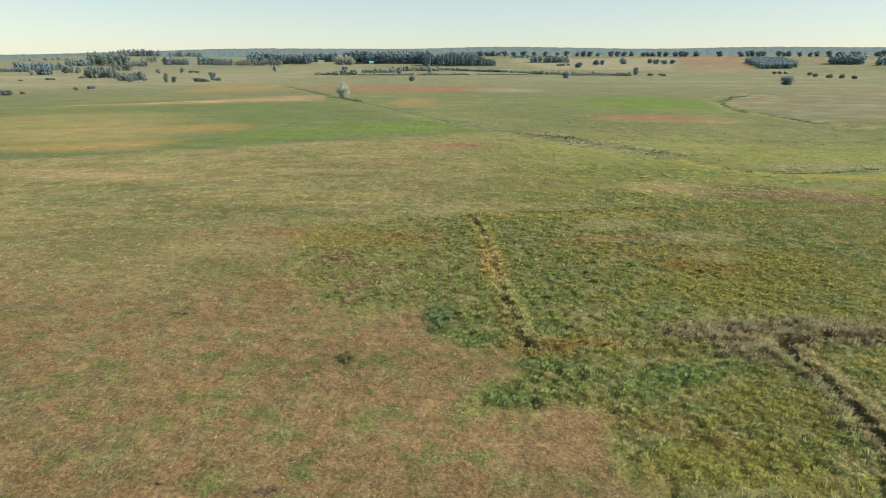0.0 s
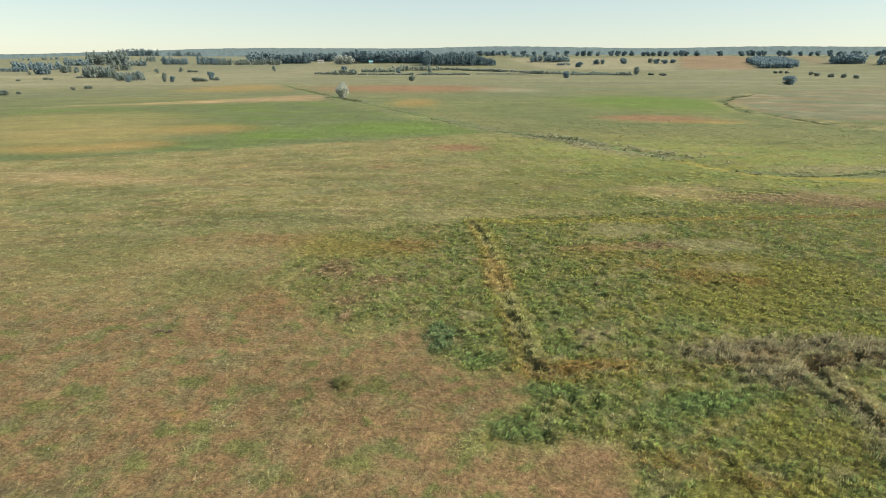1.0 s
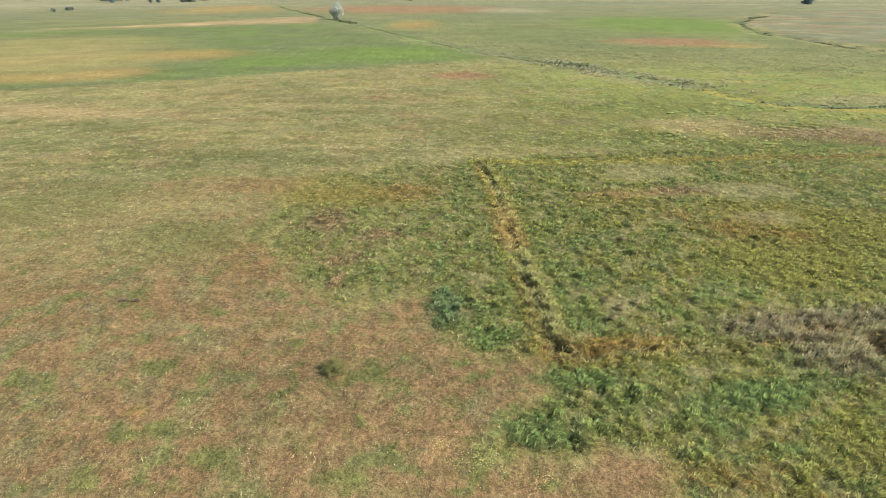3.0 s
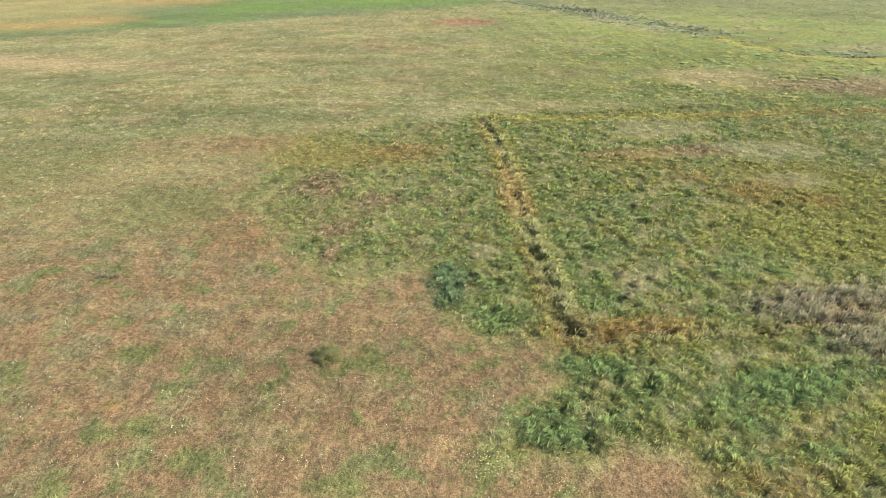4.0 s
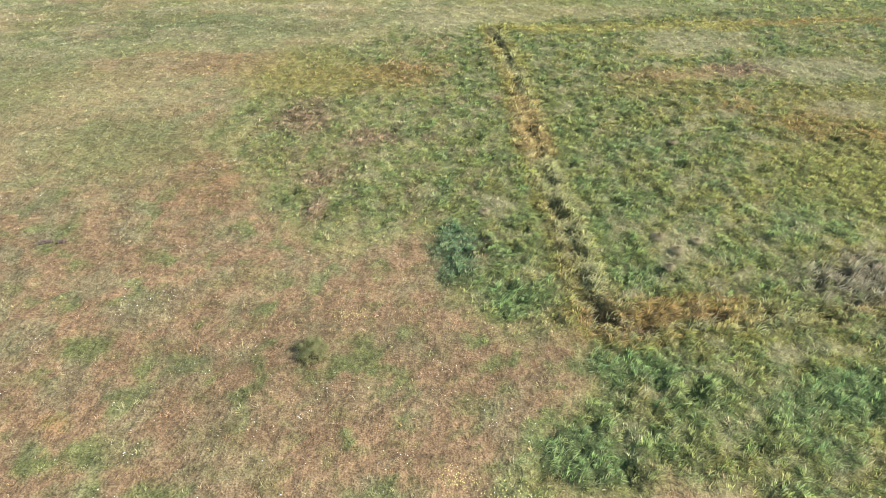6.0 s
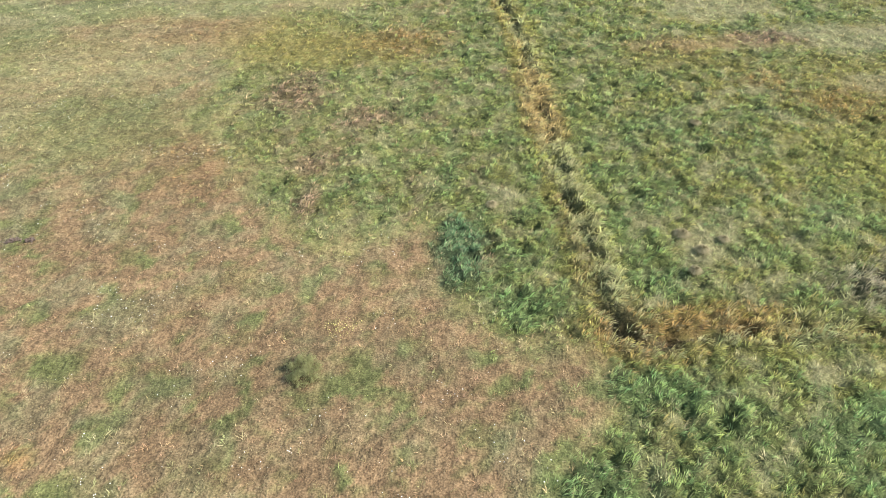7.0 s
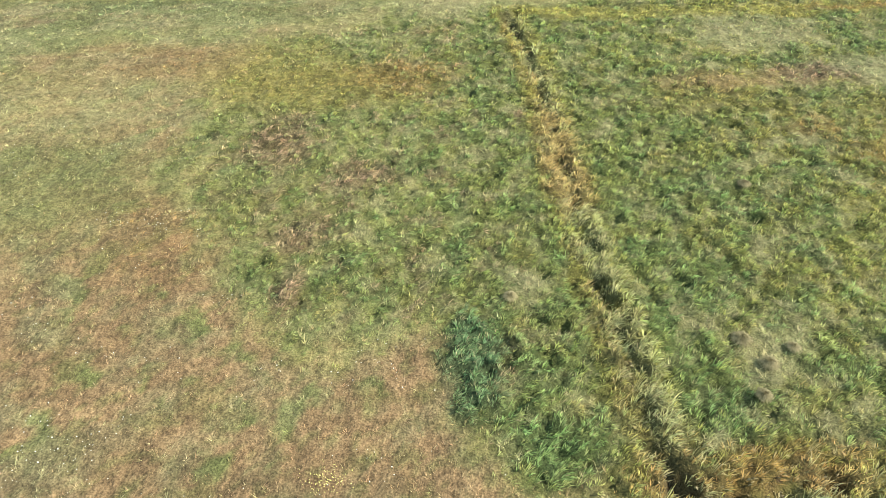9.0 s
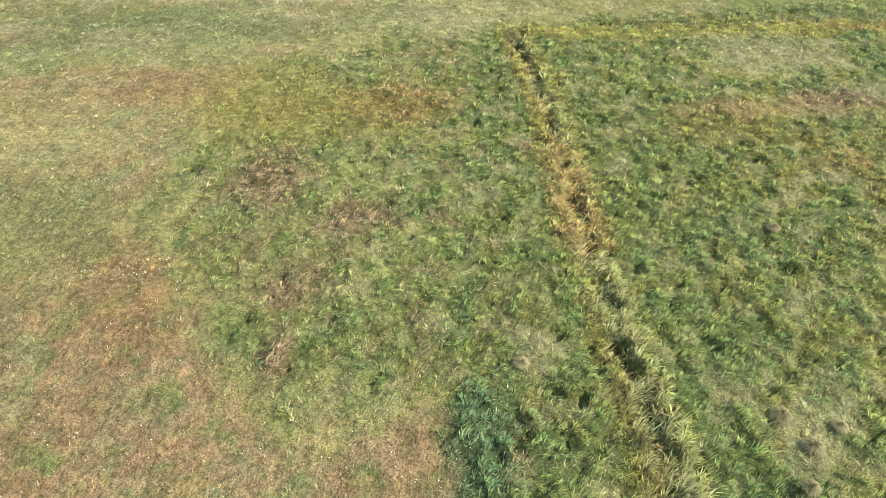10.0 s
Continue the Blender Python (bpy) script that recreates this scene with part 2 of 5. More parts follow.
def cover(x, y):
    """The share of each kind of plant cover at every place."""
    x, y = np.asarray(x, float), np.asarray(y, float)
    dist = np.hypot(x, y)
    scale = 1 + smooth(80, 400, dist) * 6
    wx = x + scale * 1.5 * (fbm(x, y, 2.2, 4, 3) - 0.5) + 0.35 * scale * (fbm(x, y, 0.5, 2, 5) - 0.5)
    wy = y + scale * 1.9 * (fbm(x, y, 2.2, 4, 7) - 0.5) + 0.35 * scale * (fbm(x, y, 0.5, 2, 9) - 0.5)
    n_big, n_mid, n_low = fbm(x, y, 14, 3, 11), fbm(x, y, 4.5, 4, 13), fbm(x, y, 1.3, 3, 15)
    n_b, n_c = fbm(x, y, 5.5, 4, 21), fbm(x, y, 2.4, 4, 25)
    n_s, n_t = fbm(x, y, 2.1, 4, 27), fbm(x, y, 2.8, 4, 29)
    share = np.zeros((len(x), len(NAMES)))

    def lay(kind, w):
        w = np.clip(w, 0, 1)
        share[:] *= (1 - w)[:, None]
        share[:, INDEX[kind]] += w

    def beds(kind, patches, strength=0.9, soft=0.45):
        for px, py, a, b in patches:
            d = np.hypot((wx - px) / a, (wy - py) / b)
            lay(kind, strength * smooth(1 + soft, 1 - soft, d))

    # dry grazed grass with greener and greyer spots
    share[:, INDEX["tan"]] = 1
    lay("green", 0.70 * smooth(0.53, 0.66, n_s) * (0.5 + smooth(0.4, 0.6, n_mid)) + 0.09)
    lay("green", 0.45 * smooth(0.57, 0.67, fbm(x, y, 0.8, 3, 45)))
    lay("grey_herb", (0.25 + 0.30 * smooth(-6, -22, x)) * smooth(0.50, 0.64, n_t) + 0.06)
    lay("pale", 0.25 * smooth(0.56, 0.7, n_c))
    # further off, older hay and grass
    lay("hay", 0.35 * smooth(58, 84, wy - 0.1 * wx))
    lay("hay", 0.88 * smooth(77, 83, wy - 0.1 * wx))
    lay("green", 0.55 * smooth(70, 110, wy) * smooth(0.5, 0.62, n_b))
    lay("olive", 0.22 * smooth(70, 110, wy) * smooth(0.54, 0.66, n_mid))
    lay("hay", 0.45 * smooth(-12, -26, wx) * smooth(46, 60, wy))
    beds("green", SOFT_GREEN, 0.6, 0.6)
    beds("rust", PINK_SPOTS, 0.25, 0.8)
    beds("tan", PINK_SPOTS, 0.3, 0.8)
    band = smooth(66, 92, wy - 0.25 * wx) * smooth(240, 170, wy)
    lay("far_green", 0.55 * band * smooth(0.49, 0.60, fbm(x * 0.5, y, 11, 4, 49)))
    lay("tan", 0.30 * band * smooth(0.53, 0.62, fbm(x * 0.6, y, 5.0, 4, 33)) * smooth(15, -10, x))
    lay("dock", 0.22 * band * smooth(0.57, 0.64, fbm(x * 0.5, y, 4.0, 4, 35)))
    lay("pale", 0.65 * band * smooth(0.54, 0.62, fbm(x * 0.6, y, 3.4, 4, 37)))
    lay("green", 0.55 * band * smooth(0.52, 0.62, fbm(x * 0.6, y, 3.8, 4, 39)))
    lay("yellow", 0.35 * band * smooth(0.56, 0.64, fbm(x * 0.5, y, 4.5, 4, 43)) * smooth(-20, 30, x))
    # tall growth round the ditches
    edge = inside(wx + 2.5 * (n_b - 0.5), wy + 2.5 * (n_mid - 0.5), TALL_GREEN)
    wet = smooth(-1.6, 1.8, edge) * (0.74 + 0.26 * smooth(-10, 3, x))
    lay("tall", wet)
    lay("green", wet * 0.45 * smooth(6, -4, x))
    lay("yellow", wet * (0.65 * smooth(0.44, 0.58, n_mid) * smooth(4, 22, x) + 0.08))
    lay("olive", wet * 0.5 * smooth(0.50, 0.62, fbm(x, y, 6.0, 3, 44)) * smooth(6, 20, x))
    lay("lush", wet * 0.42 * smooth(0.52, 0.66, n_b))
    lay("pale", wet * 0.55 * smooth(0.53, 0.68, n_c))
    lay("olive", wet * 0.35 * smooth(0.55, 0.68, fbm(x, y, 3.5, 3, 41)))
    lay("pale", wet * 0.50 * smooth(0.52, 0.63, fbm(x, y, 1.3, 3, 46)))
    lay("lush", wet * 0.45 * smooth(0.53, 0.64, fbm(x, y, 1.7, 3, 47)))
    lay("dock", wet * 0.3 * smooth(0.55, 0.66, fbm(x, y, 1.9, 4, 48)) * smooth(6, -4, x))
    lay("hay", wet * 0.25 * smooth(0.46, 0.62, n_low) * smooth(5, -8, x))
    beyond = smooth(84, 96, wy) * smooth(-5, 40, wx) * smooth(190, 150, wy)
    lay("tall", 0.85 * beyond * smooth(0.30, 0.50, n_big))
    lay("lush", 0.4 * beyond * smooth(0.48, 0.60, n_b))
    lay("green", 0.35 * beyond * smooth(0.48, 0.60, n_c))
    lay("yellow", 0.42 * beyond * smooth(0.46, 0.60, n_mid))
    beds("olive", OLIVE_BEDS, 0.55, 0.6)
    beds("yellow", YELLOW_BEDS, 0.7, 0.6)
    beds("pale", PALE_BEDS, 0.7, 0.5)
    beds("lush", LUSH_BEDS, 0.75, 0.5)
    beds("dock", DOCK_BEDS, 0.55, 0.9)
    beds("tan", TAN_BEDS, 0.6, 0.8)
    beds("rust", RUST_BEDS, 0.46, 0.9)
    beds("green", FRESH_SPOTS, 0.9, 0.5)
    beds("nettle", NETTLE_BEDS, 0.85, 0.45)
    beds("reed", REED_BEDS, 0.85, 0.5)
    beds("reed", FAR_REEDS, 0.6, 0.6)
    beds("dock", DULL_BEDS, 0.6, 0.6)
    beds("pale", DULL_BEDS, 0.1, 0.6)
    # far fields, laid greyer and paler with distance to put haze into their colour
    far = smooth(150, 230, dist)
    lay("far_green", far * 0.85)
    lay("hay", far * 0.25 * smooth(0.40, 0.65, fbm(x, y, 70, 3, 51)))
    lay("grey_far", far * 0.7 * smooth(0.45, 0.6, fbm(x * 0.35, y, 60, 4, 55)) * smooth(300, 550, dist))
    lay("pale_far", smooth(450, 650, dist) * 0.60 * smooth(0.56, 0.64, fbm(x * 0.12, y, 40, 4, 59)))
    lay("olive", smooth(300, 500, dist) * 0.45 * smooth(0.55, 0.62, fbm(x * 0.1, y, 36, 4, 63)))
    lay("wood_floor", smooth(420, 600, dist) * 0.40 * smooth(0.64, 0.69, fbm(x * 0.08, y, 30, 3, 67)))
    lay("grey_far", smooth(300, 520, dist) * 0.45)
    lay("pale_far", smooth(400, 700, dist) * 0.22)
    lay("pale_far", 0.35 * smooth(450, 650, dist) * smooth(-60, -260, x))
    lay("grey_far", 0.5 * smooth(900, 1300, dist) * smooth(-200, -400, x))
    field = smooth(-1.5, 1.5, inside(wx, wy, MEADOW))
    lay("far_green", field * 0.97)
    lay("bright", field * 0.5 * smooth(0.4, 0.65, fbm(x, y, 30, 3, 61)))
    beds("hay", FAR_OLIVE, 0.6, 0.5)
    beds("orange", FAR_OLIVE, 0.2, 0.5)
    beds("bright", FAR_BRIGHT, 0.95, 0.6)
    beds("orange", FAR_ORANGE, 0.7, 0.7)
    beds("red", FAR_RED, 0.85, 0.5)
    beds("stubble", NEAR_PALE, 0.4, 0.8)
    beds("pale_far", FAR_PALE, 0.62, 0.8)
    lay("stubble", (0.45 + 0.45 * smooth(0.42, 0.58, fbm(x, y, 14, 3, 69))) * smooth(-5, 6, inside(wx, wy, PALE_STRIP)))
    lay("soil", 0.35 * smooth(-4, 4, inside(wx, wy, PALE_STRIP)) * smooth(-130, -100, wx))
    grey = smooth(-3, 3, inside(wx, wy, GREY_MEADOW))
    lay("grey_far", grey * 0.85)
    lay("tan", grey * 0.4 * smooth(0.40, 0.6, fbm(x, y, 40, 3, 73)))
    lay("pale_far", grey * 0.5 * smooth(0.55, 0.7, fbm(x, y, 18, 3, 71)))
    lay("soil", smooth(-8, 8, inside(wx, wy, BARE_FIELD)) * 0.95)
    lay("pale_far", smooth(-15, 15, inside(wx, wy, PALE_FIELD)) * 0.7)
    lay("soil", smooth(-8, 8, inside(wx, wy, STUBBLE)) * 0.8)
    lay("wood_floor", smooth(2300, 2900, dist) * 0.9)
    # strips and ditches
    d, s = line_distance(wx, wy, TOP_STRIP)
    lay("gold", 0.75 * smooth(1.9, 0.7, d) * smooth(60, 25, x) * smooth(0.25, 0.45, n_c))
    lay("rust", 0.55 * smooth(0.7, 0.3, d) * smooth(26, 32, x))
    d, s = line_distance(wx, wy, WILLOW_DITCH)
    width = 1.6 + 1.6 * smooth(200, 420, dist)
    lay("grey_far", 0.6 * smooth(3.6 * width, 1.5 * width, d) * smooth(0.35, 0.55, fbm(x, y, 20, 2, 77)))
    lay("lush", 0.8 * smooth(1.6 * width, 0.6 * width, d) * smooth(0.38, 0.5, fbm(x, y, 16, 2, 78)))
    lay("nettle", 0.8 * smooth(1.3 * width, 0.5 * width, d) * smooth(18, 9, np.abs(y - 178)))
    d, s = line_distance(wx, wy, UPPER_STRIP)
    lay("gold", 0.95 * smooth(3.2, 1.4, d) * smooth(0.25, 0.45, n_mid))
    d, s = line_distance(wx, wy, CURVED_DITCH)
    lay("stubble", 0.3 * smooth(8, 4, d))
    lay("lush", 0.8 * smooth(3.0, 1.4, d))
    lay("wood_floor", 0.75 * smooth(2.2, 1.0, d))
    # the near ditch: reeds, dry stretches and bare mud, near-black to paint shade too
    rx, ry = x + 0.7 * (n_c - 0.5), y + 0.7 * (n_b - 0.5)
    d, s = line_distance(rx, ry, DITCH)
    lay("yellow", 0.8 * smooth(18, 13, x) * smooth(1.9, 0.9, d) * smooth(0.34, 0.48, n_low))
    lay("gold", 0.6 * smooth(12, 8, x) * smooth(1.2, 0.5, d) * smooth(0.45, 0.56, fbm(x, y, 1.8, 3, 87)))
    lay("ditch_reed", 0.60 * smooth(18, 13, x) * smooth(1.3, 0.6, d) * smooth(0.30, 0.44, fbm(x, y, 2.6, 2, 81)))
    beds("straw", STRAW_BEDS, 0.8, 0.5)
    beds("straw", BEIGE_BEDS, 0.3, 0.6)
    lay("straw", 0.30 * smooth(0.75, 0.3, line_distance(rx + 0.75, ry, DITCH)[0]) * smooth(0.40, 0.55, n_mid))
    lay("rust", 0.18 * smooth(0.75, 0.3, line_distance(rx + 0.6, ry, DITCH)[0]) * smooth(64, 68, y))
    corner = smooth(2.4, 0.8, np.hypot((x - 7.2) / 1.6, y - 41.6))
    lay("rust", 0.40 * corner)
    straw_run = smooth(67, 65, y) * smooth(55, 57.5, y)
    lay("mud_shade", 0.45 * (1 - straw_run) * smooth(0.34, 0.18, line_distance(rx + 0.25, ry, DITCH)[0]) * smooth(0.48, 0.58, fbm(x, y, 2.2, 2, 83)))
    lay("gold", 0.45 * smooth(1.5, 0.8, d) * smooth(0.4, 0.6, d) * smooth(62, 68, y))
    lay("mud_shade", 0.6 * smooth(0.36, 0.20, d) * smooth(65, 69, y) * smooth(0.34, 0.46, n_low))
    lay("mud_shade", 0.5 * corner * smooth(0.35, 0.18, d))
    beds("olive", [(6.2, 44.5, 0.9, 1.6)], 0.7, 0.6)
    beds("ditch_reed", [(6.5, 44.8, 0.5, 1.5)], 0.6, 0.6)
    beds("rust", CORNER_BEDS, 0.56, 0.8)
    lay("gold", 0.5 * smooth(1.6, 0.6, d) * smooth(15, 13, x) * smooth(8, 9, x) * smooth(0.5, 0.58, n_low))
    beds("straw", CORNER_BEDS, 0.12, 0.6)
    lay("mud_shade", 0.55 * smooth(2.6, 1.2, np.hypot((x - 8.2) / 1.6, y - 41.8)) * smooth(0.55, 0.3, d) * smooth(0.46, 0.54, fbm(x, y, 1.4, 2, 85)))
    da, db = line_distance(rx, ry, BRANCH_A)[0], line_distance(rx, ry, BRANCH_B)[0]
    lay("reed", 0.75 * smooth(1.7, 0.8, np.minimum(da, db)))
    lay("ditch_reed", 0.4 * smooth(2.6, 1.4, np.minimum(da, db)) * smooth(0.45, 0.55, n_low))
    lay("hay", 0.75 * smooth(1.0, 0.4, line_distance(rx - 1.1, ry, BRANCH_B)[0]))
    lay("rust", 0.35 * smooth(1.2, 0.6, np.minimum(da, db)) * smooth(0.5, 0.58, n_low))
    # widened dark band: shaded ditch sides are put into the mud's colour
    lay("mud_shade", 0.95 * smooth(0.48, 0.26, np.minimum(0.7 * da, db)))
    return share


# ---- terrain ----
RADII = np.array([0, 900, 1150, 1400, 1700, 2200, 3000, 4900.0])
RISE_EAST = np.array([0, 0, 5, 17, 36, 38, 38, 40.0])
RISE_WEST = np.array([0, 0, 4, 9, 13, 18, 19, 19.0])
steps = np.arange(0, 5001, 10.0)
rise_east = np.convolve(np.pad(np.interp(steps, RADII, RISE_EAST), 10, "edge"), np.ones(21) / 21, "valid")
rise_west = np.convolve(np.pad(np.interp(steps, RADII, RISE_WEST), 10, "edge"), np.ones(21) / 21, "valid")


def hills(x, y):
    r = np.hypot(x, y)
    s = smooth(-0.25, 0.05, x / (r + 1e-6))
    ridge = 14 * smooth(1600, 2300, r) * smooth(-0.60, -0.48, x / (r + 1e-6))
    return (np.interp(r, steps, rise_west) + ridge) * (1 - s) + np.interp(r, steps, rise_east) * s


def ground_height(x, y):
    x, y = np.asarray(x, float), np.asarray(y, float)
    r = np.hypot(x, y)
    z = hills(x, y)
    z = z + 0.16 * (fbm(x, y, 3.5, 3, 91) - 0.5) + 0.08 * (fbm(x, y, 0.7, 2, 93) - 0.5)
    wob = 0.5 * (fbm(x, y, 2.4, 2, 25) - 0.5)
    d, s = line_distance(x + wob, y + wob, DITCH)
    z = z - (0.10 + 0.38 * np.maximum(smooth(0.48, 0.60, fbm(x, y, 2.2, 2, 83)), 0.75 * smooth(65, 69, y))) * smooth(0.46, 0.14, d) * smooth(0, 0.03, s) * (1 - 0.75 * smooth(2.4, 1.2, np.hypot(x - 6.2, (y - 44.4) / 1.2)))
    z = z - 0.16 * smooth(2.6, 1.2, np.hypot((x - 8.2) / 1.6, y - 41.8)) * smooth(0.55, 0.2, d) * smooth(0.46, 0.54, fbm(x, y, 1.4, 2, 85))
    d = np.minimum(0.75 * line_distance(x + wob, y + wob, BRANCH_A)[0], line_distance(x + wob, y + wob, BRANCH_B)[0])
    z = z - 1.05 * smooth(0.56, 0.24, d)
    d, s = line_distance(x, y, WILLOW_DITCH)
    z = z - 0.35 * smooth(3.0, 0.6, d)
    d, s = line_distance(x, y, CURVED_DITCH)
    z = z - 0.9 * smooth(3.0, 0.8, d)
    return z


# ---- materials ----
def node_material(name):
    m = bpy.data.materials.new(name)
    m.use_nodes = True
    return m, m.node_tree.nodes, m.node_tree.links


def add_noise(nodes, links, size, detail, coord):
    n = nodes.new("ShaderNodeTexNoise")
    n.inputs["Scale"].default_value = 1.0 / size
    n.inputs["Detail"].default_value = detail
    links.new(coord, n.inputs["Vector"])
    return n


def tint(nodes, links, colour, factor_socket, low, high):
    """colour times a value between low and high."""
    ramp = nodes.new("ShaderNodeMapRange")
    ramp.inputs["From Min"].default_value, ramp.inputs["From Max"].default_value = 0.3, 0.7
    ramp.inputs["To Min"].default_value, ramp.inputs["To Max"].default_value = low, high
    links.new(factor_socket, ramp.inputs["Value"])
    mul = nodes.new("ShaderNodeVectorMath")
    mul.operation = "SCALE"
    links.new(colour, mul.inputs[0])
    links.new(ramp.outputs["Result"], mul.inputs["Scale"])
    return mul.outputs["Vector"]


def ground_material():
    m, n, l = node_material("meadow_ground")
    b = n["Principled BSDF"]
    att = n.new("ShaderNodeAttribute")
    att.attribute_name = "cover"
    geo = n.new("ShaderNodeNewGeometry")
    tiny, fine, mid, broad = (add_noise(n, l, s, 4, geo.outputs["Position"]) for s in (0.07, 0.25, 0.9, 9.0))
    c = tint(n, l, att.outputs["Color"], tiny.outputs["Fac"], 0.50, 1.50)
    c = tint(n, l, c, fine.outputs["Fac"], 0.66, 1.34)
    c = tint(n, l, c, mid.outputs["Fac"], 0.80, 1.20)
    c = tint(n, l, c, broad.outputs["Fac"], 0.90, 1.10)
    l.new(c, b.inputs["Base Color"])
    b.inputs["Roughness"].default_value = 0.9
    b.inputs["Specular IOR Level"].default_value = 0.15
    rough = n.new("ShaderNodeBump")
    rough.inputs["Strength"].default_value, rough.inputs["Distance"].default_value = 0.9, 0.05
    l.new(tiny.outputs["Fac"], rough.inputs["Height"])
    bump = n.new("ShaderNodeBump")
    bump.inputs["Strength"].default_value, bump.inputs["Distance"].default_value = 0.9, 0.14
    l.new(fine.outputs["Fac"], bump.inputs["Height"])
    l.new(rough.outputs["Normal"], bump.inputs["Normal"])
    l.new(bump.outputs["Normal"], b.inputs["Normal"])
    return m


def plant_material(name, through_light=0.3, rough=0.55, attribute="tone", colour=None, grain=0.5, haze_sheen=0.0):
    """Leaves: a matt coat, some light that passes through and a bluish sheen imitating haze."""
    m, n, l = node_material(name)
    b = n["Principled BSDF"]
    out = n["Material Output"]
    if colour is None:
        src = n.new("ShaderNodeAttribute")
        src.attribute_name = attribute
        c = src.outputs["Color"]
    else:
        src = n.new("ShaderNodeRGB")
        src.outputs[0].default_value = (*colour, 1)
        c = src.outputs[0]
    geo = n.new("ShaderNodeNewGeometry")
    noise_a = add_noise(n, l, grain, 3, geo.outputs["Position"])
    c = tint(n, l, c, noise_a.outputs["Fac"], 0.82, 1.16)
    if colour is not None:
        c = tint(n, l, c, geo.outputs["Random Per Island"], 0.9, 1.1)
        info = n.new("ShaderNodeObjectInfo")
        c = tint(n, l, c, info.outputs["Random"], 0.9, 1.1)
    l.new(c, b.inputs["Base Color"])
    b.inputs["Roughness"].default_value = rough
    b.inputs["Specular IOR Level"].default_value = 0.12 + 0.4 * haze_sheen
    # bluish sheen that imitates the haze in front of distant trees
    b.inputs["Sheen Weight"].default_value, b.inputs["Sheen Roughness"].default_value = haze_sheen, 0.6
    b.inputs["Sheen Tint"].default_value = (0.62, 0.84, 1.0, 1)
    tr = n.new("ShaderNodeBsdfTranslucent")
    l.new(c, tr.inputs["Color"])
    mix = n.new("ShaderNodeMixShader")
    mix.inputs["Fac"].default_value = through_light
    l.new(b.outputs[0], mix.inputs[1])
    l.new(tr.outputs[0], mix.inputs[2])
    l.new(mix.outputs[0], out.inputs["Surface"])
    return m


def plain_material(name, colour, rough=0.85, size=0.4, low=0.8, high=1.15):
    m, n, l = node_material(name)
    b = n["Principled BSDF"]
    rgb = n.new("ShaderNodeRGB")
    rgb.outputs[0].default_value = (*colour, 1)
    geo = n.new("ShaderNodeNewGeometry")
    a = add_noise(n, l, size, 5, geo.outputs["Position"])
    l.new(tint(n, l, rgb.outputs[0], a.outputs["Fac"], low, high), b.inputs["Base Color"])
    b.inputs["Roughness"].default_value = rough
    bump = n.new("ShaderNodeBump")
    bump.inputs["Strength"].default_value, bump.inputs["Distance"].default_value = 0.5, size * 0.2
    l.new(a.outputs["Fac"], bump.inputs["Height"])
    l.new(bump.outputs["Normal"], b.inputs["Normal"])
    return m


MAT_GROUND = ground_material()
MAT_PLANT = plant_material("leaves_of_grass", 0.07, 0.6)
MAT_FLOWER = plain_material("petals", (0.8, 0.8, 0.72), 0.6, 0.02)
MAT_YELLOW_FLOWER = plain_material("yellow_petals", (0.60, 0.54, 0.17), 0.6, 0.02)
MAT_BARK = plain_material("bark", (0.16, 0.12, 0.09), 0.9, 0.15)
# far foliage: haze is put into the bluish base colours and the sheen
MAT_LEAF = plant_material("hazed_broad_leaves", 0.45, 0.6, colour=(0.145, 0.220, 0.245), grain=1.5, haze_sheen=0.8)
MAT_WILLOW = plant_material("silver_willow_leaves", 0.30, 0.5, colour=(0.40, 0.42, 0.36), grain=1.2, haze_sheen=0.5)
MAT_POPLAR = plant_material("grey_green_leaves", 0.35, 0.55, colour=(0.205, 0.250, 0.215), grain=1.5, haze_sheen=0.6)
MAT_CONIFER = plant_material("hazed_conifer_needles", 0.25, 0.6, colour=(0.095, 0.160, 0.185), grain=2.0, haze_sheen=0.4)
MAT_SHRUB = plant_material("shrub_leaves", 0.35, 0.55, colour=(0.190, 0.225, 0.175), grain=1.0, haze_sheen=0.5)


# ---- mesh helpers ----
def mesh_from_arrays(name, verts, tris, material, colours=None, attribute="tone"):
    me = bpy.data.meshes.new(name)
    nv, nt = len(verts), len(tris)
    me.vertices.add(nv)
    me.vertices.foreach_set("co", np.ascontiguousarray(verts, np.float32).ravel())
    k = tris.shape[1]
    me.loops.add(nt * k)
    me.loops.foreach_set("vertex_index", np.ascontiguousarray(tris, np.int32).ravel())
    me.polygons.add(nt)
    me.polygons.foreach_set("loop_start", np.arange(0, nt * k, k, dtype=np.int32))
    me.polygons.foreach_set("loop_total", np.full(nt, k, np.int32))
    me.update(calc_edges=True)
    if colours is not None:
        att = me.attributes.new(attribute, "FLOAT_COLOR", "POINT")
        att.data.foreach_set("color", np.ascontiguousarray(np.c_[colours, np.ones(nv)], np.float32).ravel())
    me.materials.append(material)
    return me


def part(name, bm, material, parent, label=""):
    me = bpy.data.meshes.new(name)
    bm.to_mesh(me)
    bm.free()
    me.materials.append(material)
    ob = new(name, me)
    ob.parent = parent
    return tagged(ob, label) if label else ob


